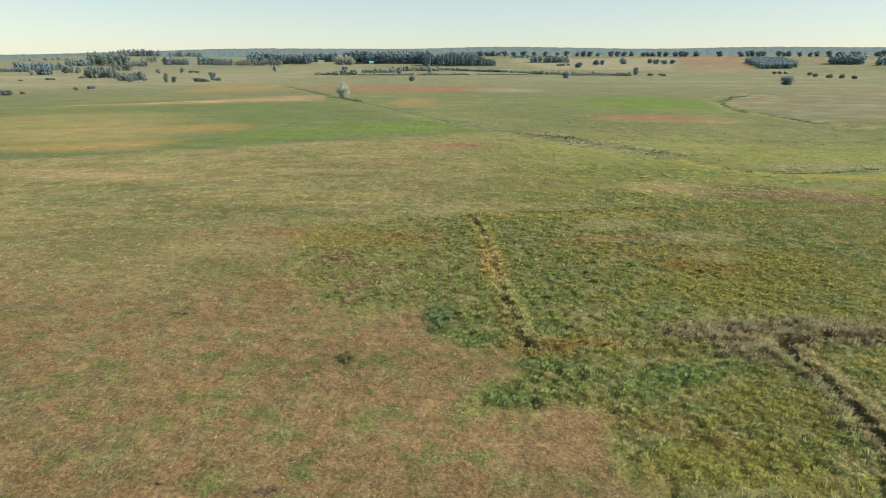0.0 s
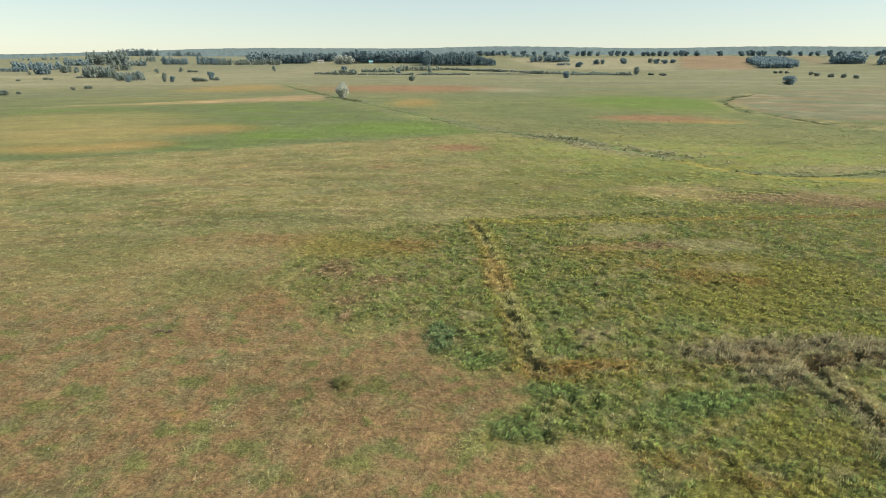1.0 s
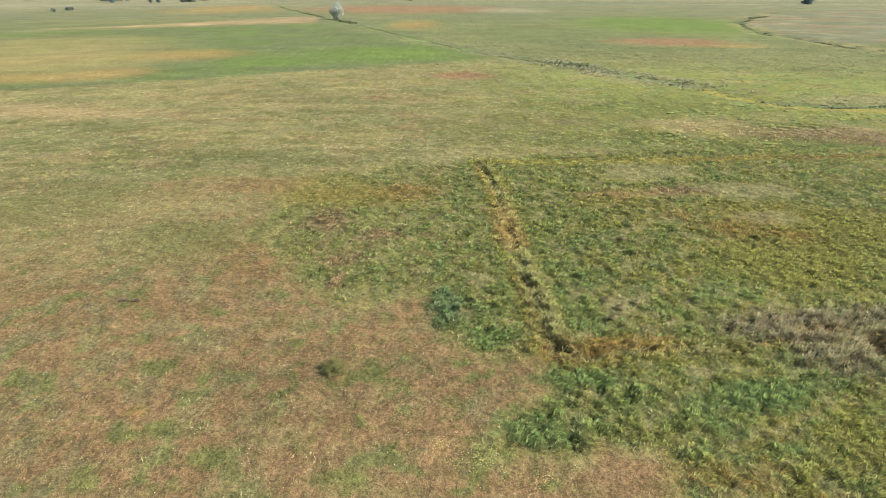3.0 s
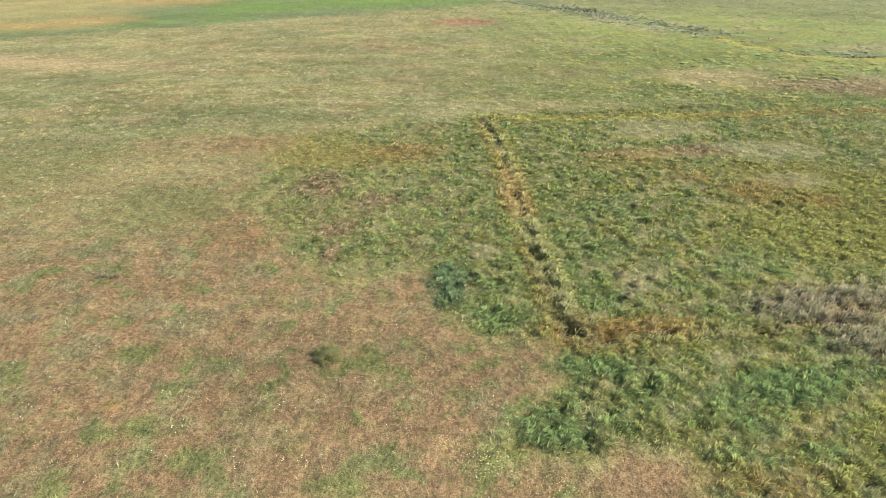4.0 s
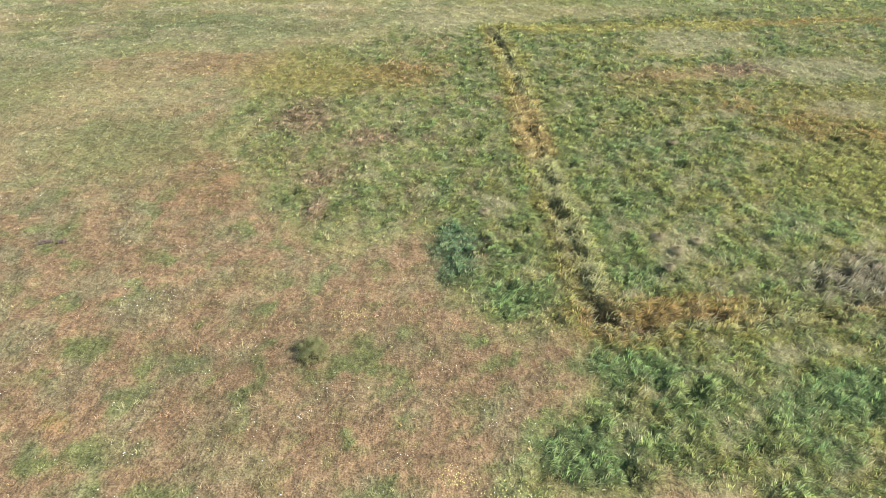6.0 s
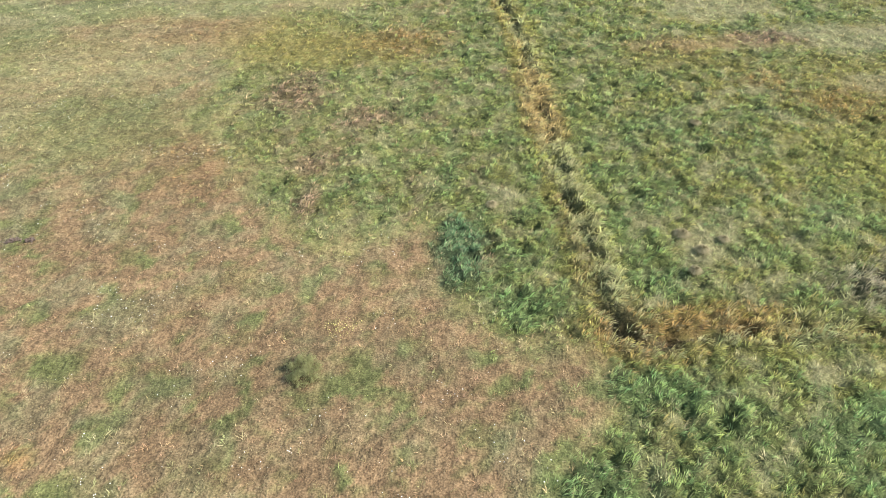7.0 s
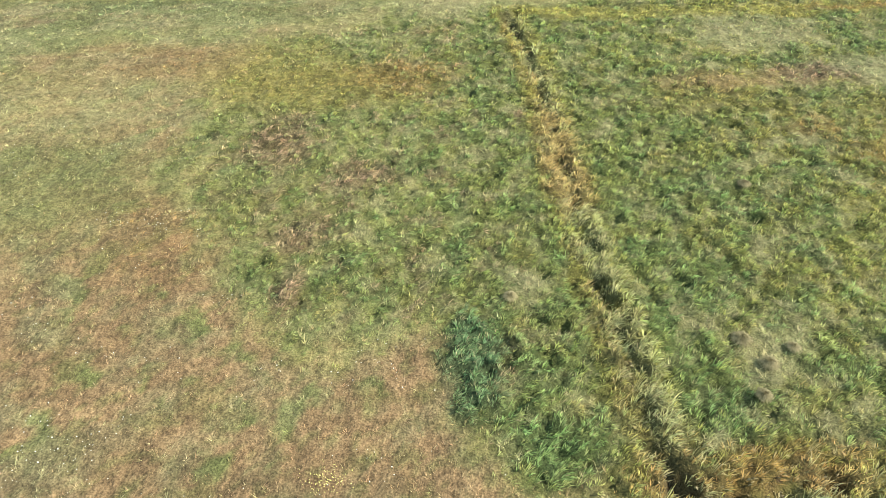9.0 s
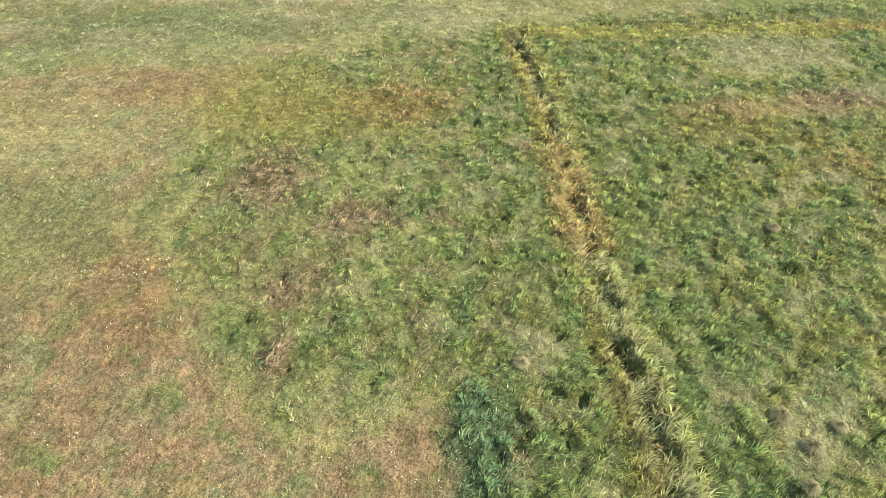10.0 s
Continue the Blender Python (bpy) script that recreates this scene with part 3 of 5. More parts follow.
def clumps(x, y, size, seed):
    """The nearest clump's centre: how far (0 to about 1), which way, and a chance value of its own."""
    cx, cy = np.floor(x / size), np.floor(y / size)
    best = np.full(x.shape, 1e9)
    ox, oy, own = np.zeros(x.shape), np.zeros(x.shape), np.zeros(x.shape)
    for i in (-1, 0, 1):
        for j in (-1, 0, 1):
            kx, ky = cx + i, cy + j
            dx = x - (kx + 0.15 + 0.7 * lattice(kx, ky, seed)) * size
            dy = y - (ky + 0.15 + 0.7 * lattice(kx, ky, seed + 1)) * size
            d = np.hypot(dx, dy)
            near = d < best
            best, ox, oy = np.where(near, d, best), np.where(near, dx, ox), np.where(near, dy, oy)
            own = np.where(near, lattice(kx, ky, seed + 2), own)
    return best / size, ox / size, oy / size, own


def combed(x, y, size, seed):
    """Clumps drawn out into short ridges across the lie of the grass; the way outward is given in x and y."""
    d, u, v, own = clumps((0.61 * x - 0.79 * y) / 1.8, 0.79 * x + 0.61 * y, size, seed)
    return d, 0.61 * u + 0.79 * v, -0.79 * u + 0.61 * v, own


def sward(x, y, share):
    """How high the matted surface of the plants stands over the soil, with its rounded clumps."""
    tall_mean = share @ TALLNESS
    bx, by = x + 0.35 * (fbm(x, y, 0.7, 2, 5) - 0.5), y + 0.35 * (fbm(x, y, 0.7, 2, 6) - 0.5)
    d, _, _, own = combed(bx, by, 0.46, 131)
    e, _, _, own2 = combed(bx, by, 0.70, 137)
    big = (1 - (d / 0.72) ** 2).clip(0, 1) * (0.25 + 0.95 * own)
    small = (1 - (e / 0.72) ** 2).clip(0, 1) * (0.3 + 0.8 * own2)
    near = smooth(120, 75, np.hypot(x, y)) * smooth(6, 24, y)
    pit = smooth(0.34, 0.54, d) * smooth(0.48, 0.60, fbm(x, y, 0.85, 3, 149))
    rank = smooth(0.22, 0.42, tall_mean)
    away = smooth(60, 95, y) * smooth(420, 160, y)
    return near * tall_mean * (0.50 * big * rank + (0.65 - 0.35 * rank) * small + 0.40 * fbm(x, y, 2.2, 2, 141) - 0.05 - 0.50 * pit * rank) + away * 0.40 * (fbm(x, y, 3.6, 3, 143) - 0.5)


# ---- ground ----
def spaced(edges, first, ratio, limit):
    """Places from edges[-1] outward with growing steps."""
    out, step = [], first
    at = edges
    while at < limit:
        at += step
        step *= ratio
        out.append(at)
    return out


side = spaced(40.0, 0.5, 1.045, 4200)
xs = np.array([-v for v in reversed(side)] + list(np.arange(-40, -26, 0.33)) + list(np.arange(-26, 30, 0.24)) + list(np.arange(30.0, 40.01, 0.33)) + side)
ahead = spaced(92.0, 0.45, 1.025, 4850)
behind = spaced(0.0, 1.5, 1.12, 1200)
ys = np.array([5 - v for v in reversed(behind)] + list(np.arange(5, 23.0, 1.2)) + list(np.arange(23.0, 27.0, 0.4)) + list(np.arange(27.0, 70.0, 0.24)) + list(np.arange(70.0, 92.01, 0.33)) + ahead)
gx, gy = np.meshgrid(xs, ys)
gx, gy = gx.ravel(), gy.ravel()
nx, ny = len(xs), len(ys)
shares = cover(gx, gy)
UNDER = 0.10  # metres by which the soil lies under the matted tops of tall growth
rank_share = smooth(0.25, 0.42, shares @ TALLNESS) * smooth(150, 100, gy)
gz = ground_height(gx, gy) + sward(gx, gy, shares) - UNDER * rank_share
# soil and dead litter, darkened to put shade between the plants into the colour
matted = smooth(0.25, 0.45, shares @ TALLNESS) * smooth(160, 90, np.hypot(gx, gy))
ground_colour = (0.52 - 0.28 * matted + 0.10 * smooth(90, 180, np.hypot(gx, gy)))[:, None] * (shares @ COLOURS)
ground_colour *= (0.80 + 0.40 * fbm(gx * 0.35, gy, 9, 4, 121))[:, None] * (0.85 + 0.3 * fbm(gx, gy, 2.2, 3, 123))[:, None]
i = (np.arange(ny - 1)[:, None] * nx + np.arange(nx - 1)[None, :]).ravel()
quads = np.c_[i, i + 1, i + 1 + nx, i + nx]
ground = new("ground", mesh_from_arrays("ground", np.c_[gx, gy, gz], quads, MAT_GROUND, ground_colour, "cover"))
ground.data.polygons.foreach_set("use_smooth", np.ones(len(quads), bool))
tagged(ground, "wide flat meadow ground of dry and green grass", "ground", kind="structure")

# distant wooded hills closing the view, a glowing strip with haze in its colour
def backdrop_hills():
    m, n, l = node_material("hills_haze_glow")
    for node in list(n):
        if node.type == "BSDF_PRINCIPLED":
            n.remove(node)
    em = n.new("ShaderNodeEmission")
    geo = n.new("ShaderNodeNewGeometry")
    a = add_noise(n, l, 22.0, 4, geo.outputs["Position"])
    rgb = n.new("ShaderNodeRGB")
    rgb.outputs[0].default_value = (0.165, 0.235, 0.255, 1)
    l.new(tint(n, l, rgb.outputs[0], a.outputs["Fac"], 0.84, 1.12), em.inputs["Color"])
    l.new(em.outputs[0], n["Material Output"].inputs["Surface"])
    ang = np.radians(np.arange(-75, 75.01, 0.1))
    r = 4550.0
    x, y = r * np.sin(ang), r * np.cos(ang)
    u = np.degrees(ang)
    top = 98 + 24 * (fbm(u, u * 0, 16, 2, 101) - 0.5) + 16 * np.exp(-((u - 3) / 7) ** 2) + 12 * smooth(8, 22, u) - 44 * smooth(-16, -34, u) + 5 * (fbm(u, u * 0 + 5, 0.6, 3, 103) - 0.5)
    verts = np.r_[np.c_[x, y, np.full(len(x), -40.0)], np.c_[x, y, top]]
    k = np.arange(len(x) - 1)
    q = np.c_[k, k + 1, k + 1 + len(x), k + len(x)]
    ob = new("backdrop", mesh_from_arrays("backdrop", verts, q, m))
    return tagged(ob, "hazy blue line of distant wooded hills", "hills", kind="structure")


backdrop_hills()

# ---- plant cover ----
rng = np.random.default_rng(7)


def scatter(y0, y1, spread, per_m2):
    step = 1 / math.sqrt(per_m2)
    yy = np.arange(y0, y1, step)
    pts = []
    for v in yy:
        half = spread * v + 5
        row = np.arange(-half, half, step)
        pts.append(np.c_[row, np.full(len(row), v)])
    p = np.concatenate(pts)
    return p + rng.uniform(-0.5, 0.5, p.shape) * step * 1.1


def leaves(px, py, pz, height, spread, width, tone, count, hang_x, hang_y, droop=0.35, lean=0.25, blade=False, withered=0.16):
    """Tufts of folded leaves: four corners and two triangles a leaf."""
    n = len(px)
    rep = lambda v: np.repeat(v, count)
    N = n * count
    h = rep(height) * rng.uniform(0.55, 1.15, N)
    a = rng.uniform(0, 2 * np.pi, N)
    out = rep(spread) * rng.uniform(0.25, 1.0, N)
    dx, dy = np.cos(a) * out + lean * h + rep(hang_x), np.sin(a) * out + 0.25 * lean * h + rep(hang_y)
    bx = rep(px) + np.cos(a) * rep(spread) * 0.35 + rng.normal(0, 0.03, N)
    by = rep(py) + np.sin(a) * rep(spread) * 0.35 + rng.normal(0, 0.03, N)
    bz = rep(pz) - 0.06
    w = rep(width) * rng.uniform(0.7, 1.4, N)
    turn = a + np.pi / 2 + rng.normal(0, 0.5, N)
    ox, oy = np.cos(turn) * w, np.sin(turn) * w
    mx, my, mz = bx + 0.45 * dx, by + 0.45 * dy, bz + 0.80 * h
    tx, ty, tz = bx + 1.25 * dx, by + 1.25 * dy, bz + h * (1 - droop * rng.uniform(-0.2, 1.0, N))
    shade = rng.uniform(0.68, 1.36, (N, 1))
    tone = np.repeat(tone, count, 0)
    dead = (rng.random((N, 1)) < withered) * rng.uniform(0.3, 0.9, (N, 1))
    tone = tone * (1 - dead) + np.array([0.46, 0.37, 0.21]) * dead
    if blade:
        # a short blade: one narrow triangle
        v = np.empty((N, 3, 3))
        v[:, 0] = np.c_[bx - 0.7 * ox, by - 0.7 * oy, bz + 0.25 * h]
        v[:, 1] = np.c_[bx + 0.7 * ox, by + 0.7 * oy, bz + 0.25 * h]
        v[:, 2] = np.c_[tx, ty, tz]
        tris = np.arange(N * 3).reshape(N, 3)
        return v.reshape(-1, 3), tris, np.repeat(tone * shade, 3, 0)
    v = np.empty((N, 4, 3))
    v[:, 0] = np.c_[bx, by, bz]
    v[:, 1] = np.c_[mx - ox, my - oy, mz]
    v[:, 2] = np.c_[mx + ox, my + oy, mz]
    v[:, 3] = np.c_[tx, ty, tz]
    b = np.arange(N) * 4
    tris = np.empty((N, 2, 3), np.int64)
    tris[:, 0] = np.c_[b, b + 2, b + 1]
    tris[:, 1] = np.c_[b + 1, b + 2, b + 3]
    return v.reshape(-1, 3), tris.reshape(-1, 3), np.repeat(tone * shade, 4, 0)


GROUPS = {
    "meadow_grass": (("tan", "green", "grey_herb", "hay", "pale", "far_green", "bright", "orange", "red", "pale_far", "grey_far", "stubble"), "low dry meadow grass in tan, green and grey tufts", "grass"),
    "tall_grass": (("tall", "lush", "yellow", "gold", "olive"), "tall rank green grass leaning over, round the ditches", "grass"),
    "nettles": (("nettle",), "dense dark green beds of nettles", "nettles"),
    "dock": (("dock", "rust"), "withered reddish brown dock and sorrel", "weeds"),
    "straw": (("straw",), "golden dead grass along the ditch", "grass"),
    "reed_bed": (("reed",), "grey-brown dry reed bed with feathery tops", "reeds"),
    "ditch_reeds": (("ditch_reed",), "pale green arching reeds lining the ditch", "reeds"),
    "ditch_litter": (("mud_shade",), "near-black stems on the ditch bottom, coloured as mud and shade", "litter"),
}
pieces = {k: [] for k in GROUPS}
MAX_PER_M2 = 23.0
p = np.concatenate([scatter(10, 23, 1.0, MAX_PER_M2 / 4), scatter(23, 62, 0.77, MAX_PER_M2), scatter(62, 130, 0.77, MAX_PER_M2 / 1.6), scatter(130, 450, 0.77, MAX_PER_M2 / 8)])
top_density = np.where(p[:, 1] < 62, np.where(p[:, 1] < 23, 0.25, 1.0), np.where(p[:, 1] < 130, 1 / 1.6, 1 / 8))
thin = np.where(p[:, 1] < 23, 0.25, np.minimum(1.0, (50.0 / p[:, 1].clip(20)) ** 2.5))
keep = rng.random(len(p)) < thin / top_density * smooth(260, 140, p[:, 1]) * (1 - 0.92 * smooth(-1, 2, inside(p[:, 0], p[:, 1], MEADOW)))
p, grow = p[keep], thin[keep] ** -0.45
x, y = p[:, 0], p[:, 1]
soft = cover(x, y)
z = ground_height(x, y) + sward(x, y, soft)
w = soft ** 1.25
w /= w.sum(1, keepdims=True)
tallness_here = soft @ TALLNESS
soft = soft @ COLOURS
pick = (rng.random(len(x))[:, None] > np.cumsum(w, 1)).sum(1).clip(0, len(NAMES) - 1)
rank = TALLNESS[pick] > 0.3
# plants stand in rounded clumps and hang outward from them
far_d, _, _, own = combed(x + 0.35 * (fbm(x, y, 0.7, 2, 5) - 0.5), y + 0.35 * (fbm(x, y, 0.7, 2, 6) - 0.5), 0.46, 131)
ti_d, ti_x, ti_y, ti_own = combed(x + 0.2 * (fbm(x, y, 0.5, 2, 8) - 0.5), y, 0.24, 139)
sm_d, sm_x, sm_y, sm_own = clumps(x, y, 0.34, 137)
reedy = (pick == INDEX["reed"]) | (pick == INDEX["ditch_reed"])
lumps = np.where(reedy, 0.34, np.where(rank, 0.24, 0.75)) * (0.6 + 0.8 * fbm(x, y, 0.8, 2, 113))
height_cut = np.where(rank, (0.70 + 0.6 * ti_own) * (1 - 0.75 * smooth(0.32, 0.52, far_d) * smooth(0.48, 0.60, fbm(x, y, 0.85, 3, 149))), 1.0)
way = 0.65 + np.where(rank, 1.6, 5.0) * (sm_own - 0.5)  # each clump lies its own way, most of them north-east
flat = np.where(rank, 0.11, 0.07) * (0.4 + 1.2 * fbm(x, y, 1.6, 2, 119))
hang_x, hang_y = np.where(rank, ti_x * 0.12, sm_x * 0.08) + flat * np.cos(way), np.where(rank, ti_y * 0.12, sm_y * 0.08) + flat * np.sin(way)
mix = np.where(y < 90, 0.55, 0.55 * (90 / y.clip(90)) ** 1.2)[:, None]
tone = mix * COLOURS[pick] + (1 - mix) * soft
calm = np.minimum(1.0, 95 / y)[:, None] ** 1.5  # far tufts stand for many plants
tone = tone * rng.normal(1.0, 0.09, (len(x), 1)).clip(0.6, 1.5) ** calm * rng.normal(1.0, 0.04, (len(x), 3))
# leaf colour runs in drifts and from clump to clump
tone = tone * (0.84 + 0.32 * fbm(x, y, 0.9, 3, 115))[:, None] * np.where(rank, (0.88 + 0.24 * own) * (0.68 + 0.66 * ti_own), 0.58 + 0.86 * sm_own)[:, None] ** calm
dome = np.where(rank, 1.15 - 0.60 * smooth(0.18, 0.58, ti_d), 1.20 - 0.55 * smooth(0.18, 0.58, sm_d))
under = UNDER * smooth(0.25, 0.42, tallness_here) * smooth(150, 100, y)
z -= under
height = height_cut * dome * (TALLNESS[pick] * lumps * (1 + 0.35 * (grow - 1)) + under)
SHAPE = {"meadow_grass": (9, 0.45, 0.25), "tall_grass": (11, 0.60, 0.25), "nettles": (16, 0.6, 0.15), "ditch_reeds": (14, 0.8, 0.35), "reed_bed": (12, 0.5, 0.25)}
for group, (kinds, label, category) in GROUPS.items():
    for sel, less in ((np.isin(pick, [INDEX[k] for k in kinds]) & (y < 100), 0), (np.isin(pick, [INDEX[k] for k in kinds]) & (y >= 100), 4)):
        if sel.any():
            q = pick[sel]
            count, droop, lean = SHAPE.get(group, (10, 0.5, 0.25))
            pieces[group].append(leaves(x[sel], y[sel], z[sel], height[sel], SPREAD[q] * grow[sel], LEAF_WIDTH[q] * grow[sel], tone[sel], count - less, hang_x[sel], hang_y[sel], droop, lean, group == "meadow_grass" or less > 0, 0.06 if group == "tall_grass" else 0.14))
for group, (kinds, label, category) in GROUPS.items():
    if pieces[group]:
        base, vs, ts, cs = 0, [], [], []
        for v, t, c in pieces[group]:
            vs.append(v), ts.append(t + base), cs.append(c)
            base += len(v)
        ob = new(group, mesh_from_arrays(group, np.concatenate(vs), np.concatenate(ts), MAT_PLANT, np.concatenate(cs)))
        tagged(ob, label, category, kind="stuff")


# ---- low hummocks of old grass, past the near meadow ----
def grass_hummocks():
    r = np.random.default_rng(21)
    n = 60000
    v = 1 / r.uniform(1 / 420.0, 1 / 58.0, n)
    q = np.c_[r.uniform(-0.80, 0.80, n) * v, v]
    keep = r.random(n) < (0.04 + 0.36 * smooth(0.46, 0.64, fbm(q[:, 0] * 0.6, q[:, 1], 7, 4, 161))) * smooth(80, 120, v) * smooth(300, 140, v)
    keep &= (line_distance(q[:, 0], q[:, 1], DITCH)[0] > 1.5) & (inside(q[:, 0], q[:, 1], MEADOW) < -1)
    x, y = q[keep].T
    n = len(x)
    share = cover(x, y)
    tone = share @ COLOURS * r.normal(1.0, 0.10, (n, 1)).clip(0.6, 1.4) * r.normal(1.0, 0.03, (n, 3))
    z = ground_height(x, y) + sward(x, y, share) - 0.04
    big = smooth(70, 220, y)
    rad, high = r.uniform(0.25, 0.60, n) * (1 + 0.8 * big), r.uniform(0.04, 0.11, n) * (1 + 0.6 * big)
    k = 5
    a = r.uniform(0, 6.28, n)[:, None] + np.arange(k) * 6.2832 / k
    out = rad[:, None] * r.uniform(0.7, 1.3, (n, k))
    ring = np.stack([x[:, None] + np.cos(a) * out, y[:, None] + np.sin(a) * out, np.broadcast_to(z[:, None], (n, k))], 2)
    mid = np.stack([x[:, None] + np.cos(a + 0.5) * out * 0.6 + 0.06, y[:, None] + np.sin(a + 0.5) * out * 0.6, z[:, None] + high[:, None] * r.uniform(0.55, 1.1, (n, k))], 2)
    top = np.c_[x + 0.08, y, z + high * 1.1][:, None, :]
    verts = np.concatenate([ring, mid, top], 1).reshape(-1, 3)
    i, j = np.arange(k), (np.arange(k) + 1) % k
    f = np.concatenate([np.c_[i, j, i + k], np.c_[j, j + k, i + k], np.c_[i + k, j + k, np.full(k, 2 * k)]])
    tris = (f[None] + (np.arange(n) * (2 * k + 1))[:, None, None]).reshape(-1, 3)
    shade = r.uniform(0.8, 1.2, (n, 2 * k + 1, 1))
    cols = (tone[:, None, :] * shade).reshape(-1, 3) * 0.66
    ob = new("grass_hummocks", mesh_from_arrays("grass_hummocks", verts, tris, MAT_PLANT, cols))
    return tagged(ob, "low ragged hummocks of old meadow grass", "grass", kind="stuff")


grass_hummocks()

# ---- sedge and rank grass along the far ditches ----
def ditch_sedge(line, step, height, tone, label, seed, wide=1.4):
    r = np.random.default_rng(seed)
    xs_, ys_ = [], []
    for (ax, ay), (bx, by) in zip(line, line[1:]):
        n = max(2, int(math.hypot(bx - ax, by - ay) / step))
        t = (np.arange(n) + r.random(n)) / n
        xs_.append(ax + (bx - ax) * t), ys_.append(ay + (by - ay) * t)
    x, y = np.concatenate(xs_), np.concatenate(ys_)
    x, y = x + r.normal(0, wide * 0.5, len(x)) + 3.0 * (fbm(x, y, 25, 2, seed) - 0.5), y + r.normal(0, wide * 0.5, len(y))
    full = fbm(x, y, 18, 3, seed + 1)
    keep = r.random(len(x)) < smooth(0.36, 0.56, full) + 0.25
    x, y, full = x[keep], y[keep], full[keep]
    n = len(x)
    h = height * r.uniform(0.5, 1.1, n) * (0.5 + full)
    col = np.array(tone) * r.uniform(0.75, 1.3, (n, 1))
    v, t, c = leaves(x, y, ground_height(x, y), h, np.full(n, 0.8), np.full(n, 0.12), col, 9, np.zeros(n), np.zeros(n), 0.5, 0.2)
    return tagged(new("ditch_sedge", mesh_from_arrays("ditch_sedge", v, t, MAT_PLANT, c)), label, "sedge", kind="stuff")


ditch_sedge(CURVED_DITCH, 0.12, 0.5, (0.105, 0.130, 0.065), "dark green sedge lining a far curved ditch", 801, 1.5)
ditch_sedge(WILLOW_DITCH, 0.45, 0.36, (0.175, 0.200, 0.100), "rank grey-green sedge along the far willow ditch", 803, 1.3)
ditch_sedge([(26.0, 181.0), (34.0, 172.0), (41.0, 158.0), (52.0, 141.0)], 0.10, 0.5, (0.265, 0.280, 0.185), "broad grey-green reed belt along the far ditch", 811, 6.5)
ditch_sedge([(25.0, 182.0), (30.0, 177.0), (35.5, 172.0)], 0.2, 0.8, (0.105, 0.150, 0.065), "tall dark sedge clump by the far ditch", 805, 1.2)
ditch_sedge([(-62.0, 366.0), (-50.0, 345.0), (-44.0, 332.0)], 0.5, 1.1, (0.12, 0.14, 0.08), "low dark scrub beside the willow", 807, 2.0)
ditch_sedge([(-120.0, 505.0), (-84.0, 420.0), (-70.0, 392.0)], 1.2, 1.0, (0.13, 0.15, 0.085), "low dark scrub along the far ditch", 809, 2.0)

# ---- trees ----
def leaf_cloud(bm, centre, radii, count, size, seed, inner=0.75):
    """Leaf sprays on a lumpy shell round centre."""
    r = random.Random(seed)
    for _ in range(count):
        d = Vector((r.gauss(0, 1), r.gauss(0, 1), r.gauss(0, 1))).normalized()
        k = r.uniform(inner, 1.05)
        c = Vector((centre[0] + d.x * radii[0] * k, centre[1] + d.y * radii[1] * k, centre[2] + d.z * radii[2] * k))
        nrm = (d + Vector((r.gauss(0, 0.45), r.gauss(0, 0.45), r.gauss(0.25, 0.45)))).normalized()
        a = nrm.orthogonal().normalized()
        b = nrm.cross(a)
        turn = r.uniform(0, 6.28)
        u = (a * math.cos(turn) + b * math.sin(turn)) * size * r.uniform(0.6, 1.3)
        v = (b * math.cos(turn) - a * math.sin(turn)) * size * r.uniform(0.5, 1.0)
        bend = nrm * size * 0.25
        vs = [bm.verts.new(c - u), bm.verts.new(c - v * 0.8 + bend), bm.verts.new(c + u), bm.verts.new(c + v + bend)]
        bm.faces.new(vs[:3]), bm.faces.new((vs[0], vs[2], vs[3]))


def limb(bm, a, b, ra, rb, sides=6):
    a, b = Vector(a), Vector(b)
    d = (b - a).normalized()
    u = d.orthogonal().normalized()
    v = d.cross(u)
    ring = lambda c, r: [bm.verts.new(c + (u * math.cos(k * 6.2832 / sides) + v * math.sin(k * 6.2832 / sides)) * r) for k in range(sides)]
    lo, hi = ring(a, ra), ring(b, rb)
    for k in range(sides):
        bm.faces.new((lo[k], lo[(k + 1) % sides], hi[(k + 1) % sides], hi[k]))
    bm.faces.new(hi)


